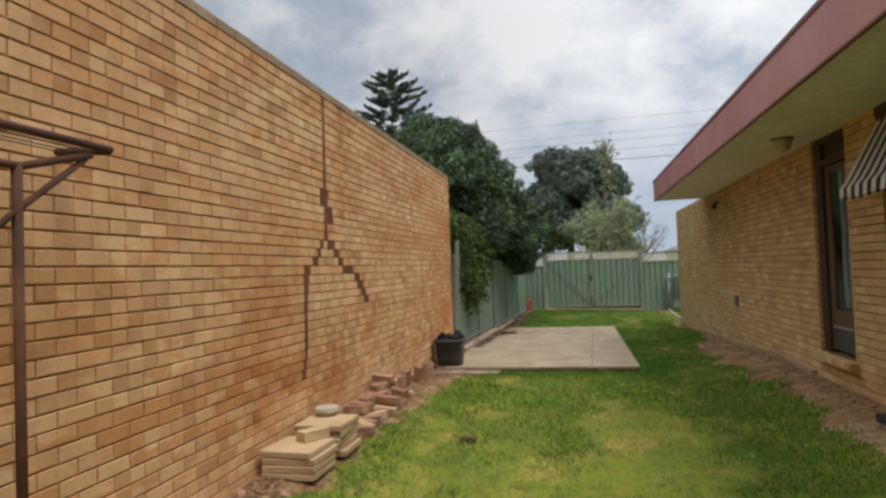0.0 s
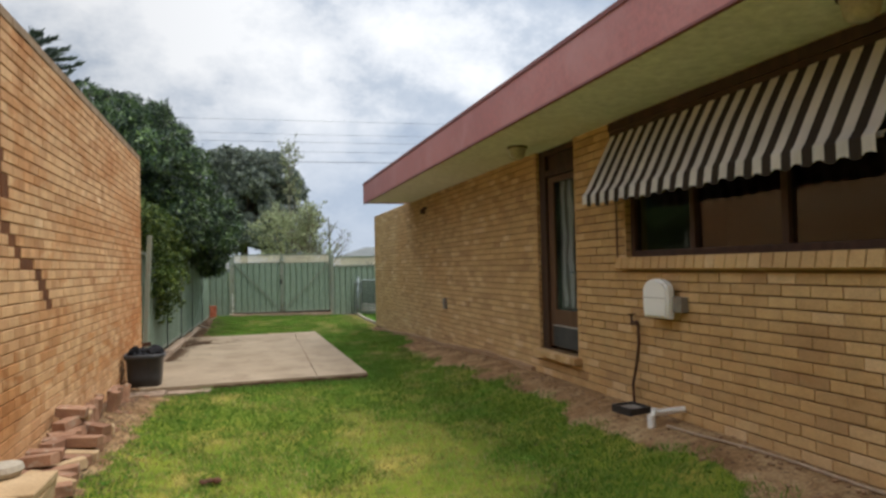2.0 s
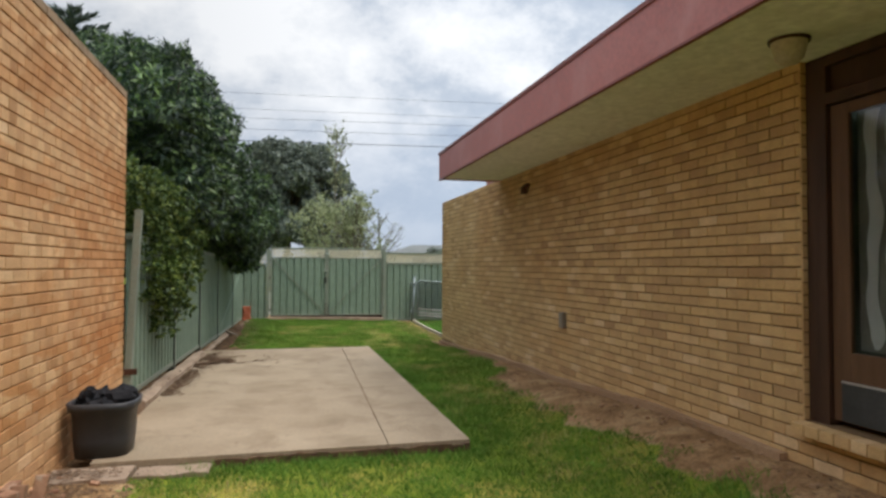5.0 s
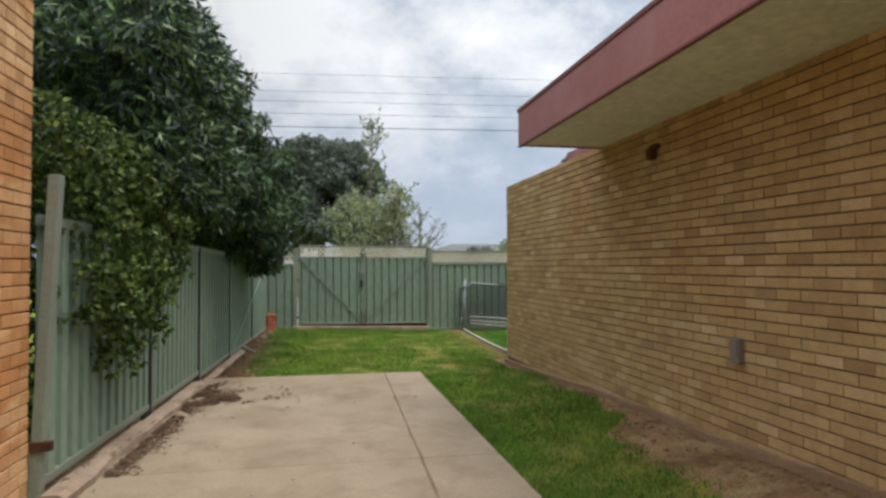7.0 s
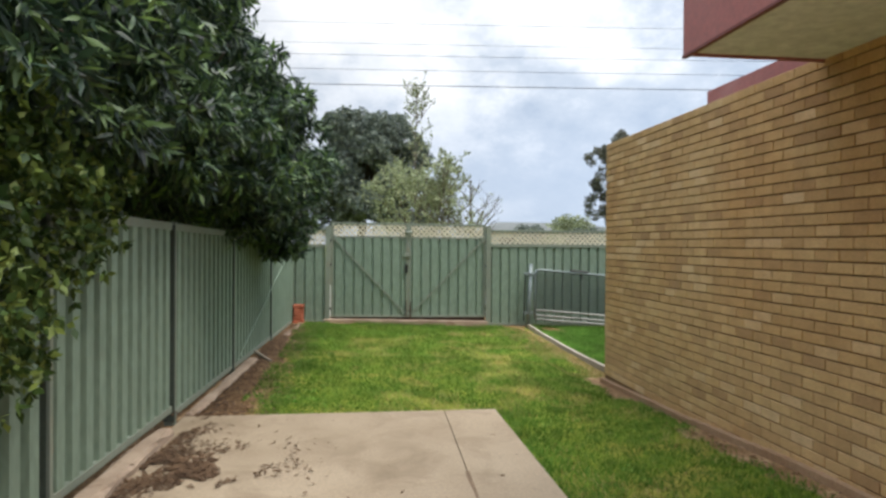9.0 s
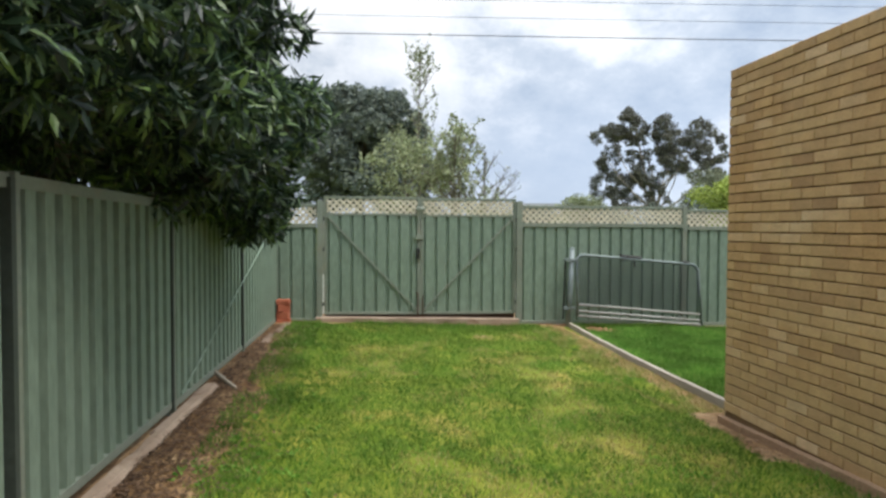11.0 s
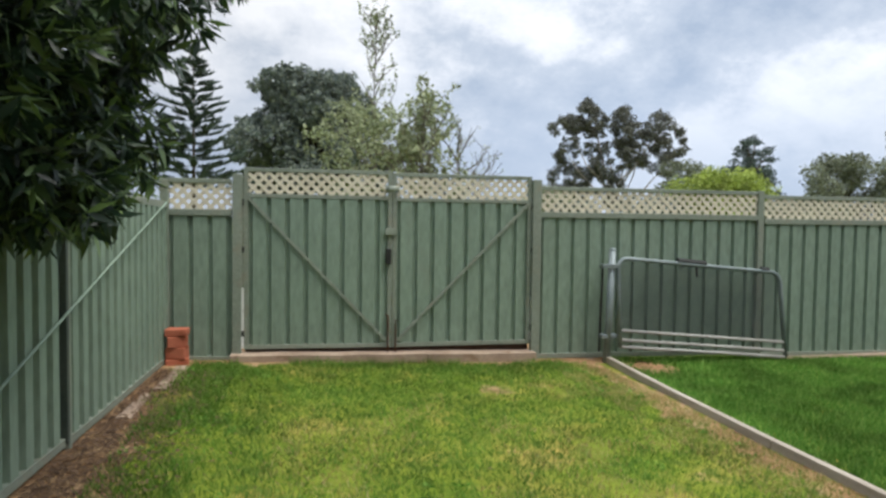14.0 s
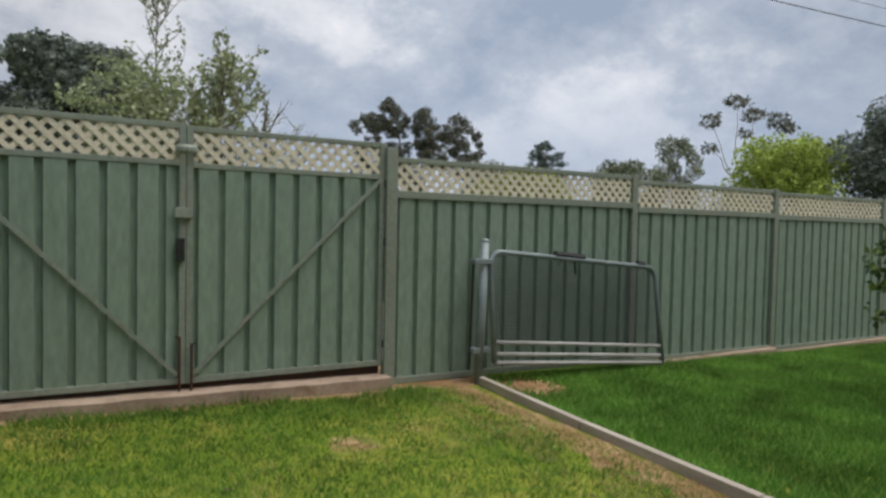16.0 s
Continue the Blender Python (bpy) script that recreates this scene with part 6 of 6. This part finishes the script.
def bare_tree(name, base, top, spread, n, leaf_mat, label, seed, leaf_size, bark, per_tip=3):
    """Thin upright branches with sparse leaves towards the tips."""
    r = random.Random(seed)
    rn = np.random.RandomState(seed)
    tr = thing(name, base, label, "tree")
    base = Vector(base)
    h = top - base.z
    q = limb(base, base + Vector((0, 0, h)), 0.045, 0.01, seed, 10, 0.03)
    smooth(part("trunk", q, bark, tr))
    q, P, D, S = Geo(), [], [], []
    for i in range(n):
        s = r.uniform(0.25, 0.93)
        a = r.uniform(0, 6.28)
        p0 = base + Vector((0, 0, h * s))
        ln = spread * (1.15 - s) * r.uniform(0.6, 1.1) + 0.25
        p1 = p0 + Vector((math.cos(a) * ln, math.sin(a) * ln, ln * r.uniform(0.7, 1.5)))
        q.join(limb(p0, p1, 0.022, 0.006, seed + i, 5, 0.1))
        for k in range(5):
            t0 = p0.lerp(p1, r.uniform(0.35, 0.95))
            p2 = t0 + Vector((r.gauss(0, 0.22), r.gauss(0, 0.22), r.uniform(0.1, 0.45))) * (0.6 + ln * 0.4)
            q.join(limb(t0, p2, 0.009, 0.004, seed + i * 7 + k, 3, 0.1))
            for w2 in range(per_tip):
                P.append(tuple(t0.lerp(p2, r.uniform(0.3, 1.0))))
    tagged(part("branchwork", q, bark, tr), kind="stuff")
    P = np.repeat(np.array(P), 3, axis=0)
    P += rn.normal(0, 0.05, P.shape)
    n2 = len(P)
    ob = new("leaves", leaf_mesh("leaves", P, unit(rn, n2), leaf_size * rn.uniform(0.6, 1.3, n2), np.full(n2, 0.4), rn, leaf_mat))
    ob.parent, ob.matrix_parent_inverse = tr, tr.matrix_basis.inverted()
    return tr


bare_tree("slender_tree", (1.94, 41.0, g0), 9.2, 1.7, 40, M_LEAF_YEL, "slender upright tree with sparse yellow-green leaves", 51, 0.11, M_FARTWIG, 2)
bare_tree("sparse_tree", (2.2, 32.6, g0), 4.3, 1.7, 40, M_LEAF_YEL, "low spreading tree with thin pale foliage", 52, 0.10, M_FARTWIG, 5)
bare_tree("bare_tree", (3.3, 33.5, g0), 3.7, 1.4, 26, M_LEAF_YEL, "small nearly bare tree behind the fence", 53, 0.06, M_FARTWIG, 1)


def pine(base, height, spread, label, seed, dense=1.0):
    """A layered conifer: whorls of upswept branches with needle sprays."""
    r = random.Random(seed)
    rn = np.random.RandomState(seed)
    tr = thing("layered_pine", base, label, "tree", "layered pines")
    bx, by, bz = base
    smooth(part("trunk", Geo().tube([(bx, by, bz), (bx, by, bz + height)], 0.011 * height, 8, 0.02), M_BARK, tr))
    q, P, D = Geo(), [], []
    tiers = 19
    for i in range(tiers):
        s = i / tiers
        z = bz + height * (0.34 + 0.65 * s)
        for k in range(6):
            ln = spread * (1 - 0.88 * s) * r.uniform(0.55, 1.15)
            z += height * r.uniform(-0.006, 0.006)
            a = k * 1.05 + i * 0.5 + r.uniform(-0.4, 0.4)
            dv = Vector((math.cos(a), math.sin(a), 0))
            pts = [Vector((bx, by, z)) + dv * ln * u + Vector((0, 0, ln * (-0.16 * u + 0.30 * u * u))) for u in (0, 0.35, 0.7, 1.0)]
            q.tube(pts, 0.0018 * height, 5, 0.0007 * height)
            for c2 in range(int((14 + 24 * ln) * dense)):
                u = r.uniform(0.22, 1.0)
                p = Vector((bx, by, z)) + dv * ln * u + Vector((0, 0, ln * (-0.16 * u + 0.30 * u * u)))
                w2 = Vector((-dv.y, dv.x, 0)) * r.uniform(-1, 1) * 0.022 * height * (1.1 - 0.5 * u)
                P.append(tuple(p + w2 * 0.3))
                d = (w2 * 1.5 + dv * 0.35 + Vector((0, 0, 0.25 + r.uniform(-0.1, 0.15)))).normalized()
                D.append(tuple(d))
    tagged(part("branchwork", q, M_LEAF_PINE, tr), kind="stuff")
    P, D = np.array(P), np.array(D)
    n2 = len(P)
    ob = new("needles", leaf_mesh("needles", P, D, rn.uniform(0.016, 0.034, n2) * height * dense ** 0.4, np.full(n2, 0.11), rn, M_LEAF_PINE))
    ob.parent, ob.matrix_parent_inverse = tr, tr.matrix_basis.inverted()
    return tr


def polar(deg, dist):
    return (-0.5 + dist * math.sin(radians(deg)), 17.8 + dist * math.cos(radians(deg)))


pine((-12.7, 45.0, g0), 16.6, 7.0, "tall layered pine beyond the boundary wall", 61, 1.5)
pine((-5.05, 45.5, g0), 8.8, 2.3, "tall layered pine behind the rear fence", 62, 1.9)
x, y = 29.8, 57.0
cl = []
for i in range(46):
    k = (i + 0.5) / 46
    w2 = 3.3 * (1 - k) ** 0.5 * R2.uniform(0.2, 1.0)
    a = i * 2.4 + R2.uniform(-0.4, 0.4)
    cl.append((x + w2 * math.cos(a), y + 0.7 * w2 * math.sin(a), 2.2 + 5.4 * k + R2.uniform(-0.15, 0.15), R2.uniform(0.5, 0.85) * (1.15 - 0.6 * k), 0.34))
tree("spreading_conifer", (x, y, g0), (x, y, 5.6), cl, "dark spreading layered conifer in the distance", M_LEAF_PINE, M_BARK, 0.16, 230, 5, 0.2, 0.14, -0.05, 63, 0.1)


# gum tree with separate rounded leaf masses
x, y = polar(27.3, 74)
cl = []
for a, zz, rad in ((-5.6, 12.2, 1.7), (-4.0, 13.4, 2.0), (-2.6, 12.6, 1.6), (-5.4, 9.4, 1.5), (-6.0, 6.5, 1.6), (-3.2, 6.2, 1.7), (-1.4, 7.6, 1.5), (0.3, 11.6, 1.7), (0.9, 12.8, 1.6), (2.2, 10.0, 1.8), (3.9, 11.6, 2.0), (5.2, 10.4, 1.6), (4.6, 8.4, 1.6), (1.2, 8.8, 1.5), (-4.4, 4.6, 1.5), (-0.4, 4.8, 1.6), (-2.2, 9.8, 1.2)):
    cl.append((x + a * 0.95, y - a * 0.4 + R2.uniform(-1, 1), zz, rad * 0.98, 0.68))
sub = []
for c2 in cl:
    for i in range(17):
        a, e2 = R2.uniform(0, 6.28), R2.uniform(-1.0, 1.0)
        w2 = math.sqrt(1 - e2 * e2) * c2[3] * R2.uniform(0.55, 1.3)
        sub.append((c2[0] + w2 * math.cos(a), c2[1] + w2 * math.sin(a), c2[2] + e2 * 0.95 * c2[3], c2[3] * R2.uniform(0.22, 0.45), 0.75))
cl = sub
tree("gum_tree", (x - 0.3, y, g0), (x - 0.3, y, 4.0), cl, "tall gum tree with pale limbs and rounded leaf masses", M_LEAF_GUM, M_PALEBARK, 0.32, 165, 5, 0.25, 0.20, 0.4, 71, 0.1, "tree", 17)
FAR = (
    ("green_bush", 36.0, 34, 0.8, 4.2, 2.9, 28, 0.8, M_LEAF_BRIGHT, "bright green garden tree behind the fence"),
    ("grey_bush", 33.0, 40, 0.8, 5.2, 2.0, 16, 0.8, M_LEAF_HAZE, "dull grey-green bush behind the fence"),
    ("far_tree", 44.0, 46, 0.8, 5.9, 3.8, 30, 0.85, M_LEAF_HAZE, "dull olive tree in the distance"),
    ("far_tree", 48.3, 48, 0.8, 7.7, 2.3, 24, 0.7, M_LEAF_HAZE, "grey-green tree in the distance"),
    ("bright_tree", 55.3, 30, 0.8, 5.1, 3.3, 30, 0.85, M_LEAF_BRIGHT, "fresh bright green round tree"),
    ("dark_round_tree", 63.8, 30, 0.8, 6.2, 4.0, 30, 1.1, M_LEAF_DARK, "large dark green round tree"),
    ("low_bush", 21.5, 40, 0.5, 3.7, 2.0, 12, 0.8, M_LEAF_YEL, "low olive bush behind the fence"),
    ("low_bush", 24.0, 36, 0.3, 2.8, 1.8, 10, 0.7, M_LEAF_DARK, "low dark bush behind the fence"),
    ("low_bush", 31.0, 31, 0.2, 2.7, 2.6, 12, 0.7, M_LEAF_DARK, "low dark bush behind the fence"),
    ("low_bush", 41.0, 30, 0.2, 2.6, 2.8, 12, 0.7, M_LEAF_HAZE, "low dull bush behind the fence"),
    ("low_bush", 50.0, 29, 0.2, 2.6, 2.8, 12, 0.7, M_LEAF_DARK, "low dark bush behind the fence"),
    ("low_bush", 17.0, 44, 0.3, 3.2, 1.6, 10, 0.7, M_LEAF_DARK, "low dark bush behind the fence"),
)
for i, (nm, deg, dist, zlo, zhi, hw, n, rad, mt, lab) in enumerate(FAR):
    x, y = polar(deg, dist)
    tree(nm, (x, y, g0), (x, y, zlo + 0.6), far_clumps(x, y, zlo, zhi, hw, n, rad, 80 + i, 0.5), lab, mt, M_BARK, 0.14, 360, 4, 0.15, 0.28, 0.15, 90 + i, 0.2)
x, y = polar(53.5, 52)
cl = [(x - 2.6, y + 1, 9.2, 0.8, 0.6), (x - 1.0, y, 10.6, 0.9, 0.5), (x + 0.8, y, 9.8, 0.9, 0.5), (x + 2.2, y - 1, 9.4, 0.9, 0.6), (x - 2.8, y + 1, 7.2, 0.6, 0.7), (x + 3.2, y - 1, 9.0, 0.7, 0.6), (x - 0.2, y, 8.4, 0.5, 0.6)]
tree("thin_gum", (x - 0.6, y, g0), (x - 0.5, y, 4.6), cl, "thin gum tree with sparse high foliage", M_LEAF_GUM, M_PALEBARK, 0.14, 90, 4, 0.3, 0.2, 0.3, 110, 0.2)

# low house far behind the fence
hs = thing("far_house", (14.0, 62.0, g0), "low pale house with a grey roof in the distance", "house")
part("wall", Geo().box(8.5, 60.0, g0, 20.0, 66.0, 2.6), M_FARWALL, hs)
q = Geo()
q.v = [(8.0, 59.5, 2.6), (20.5, 59.5, 2.6), (20.5, 66.5, 2.6), (8.0, 66.5, 2.6), (10.5, 63, 3.5), (18.0, 63, 3.5)]
q.f = [(0, 1, 5, 4), (1, 2, 5), (2, 3, 4, 5), (3, 0, 4), (3, 2, 1, 0)]
part("roof", q, M_ROOFTILE, hs)
for xx in (10.0, 13.2, 16.4):
    part("window", Geo().box(xx, 59.95, 1.0, xx + 1.4, 60.02, 2.2), M_DARKPANEL, hs)

# overhead wires
for yy, zz, rad in ((28.6, 6.05, 0.011), (28.7, 6.5, 0.006), (28.7, 6.9, 0.006), (28.8, 7.25, 0.005), (28.9, 7.85, 0.005)):
    pts = [(-30 + 70 * s / 24, yy - 0.09 * (-30 + 70 * s / 24), zz + 0.25 * ((s / 12 - 1) ** 2 - 0.1)) for s in range(25)]
    solo("overhead_wire", Geo().tube(pts, rad, 5), M_CABLE, "thin dark overhead power line", "cable", "overhead wires")
for px0 in (-30.0, 40.0):
    py0 = 28.75 - 0.09 * px0
    pole = thing("power_pole", (px0, py0, g0), "weathered grey timber pole carrying the overhead wires", "pole", "power poles")
    smooth(part("shaft", Geo().tube([(px0, py0, g0 - 0.3), (px0, py0, 8.6)], 0.19, 12, 0.165), M_TIMBER, pole))
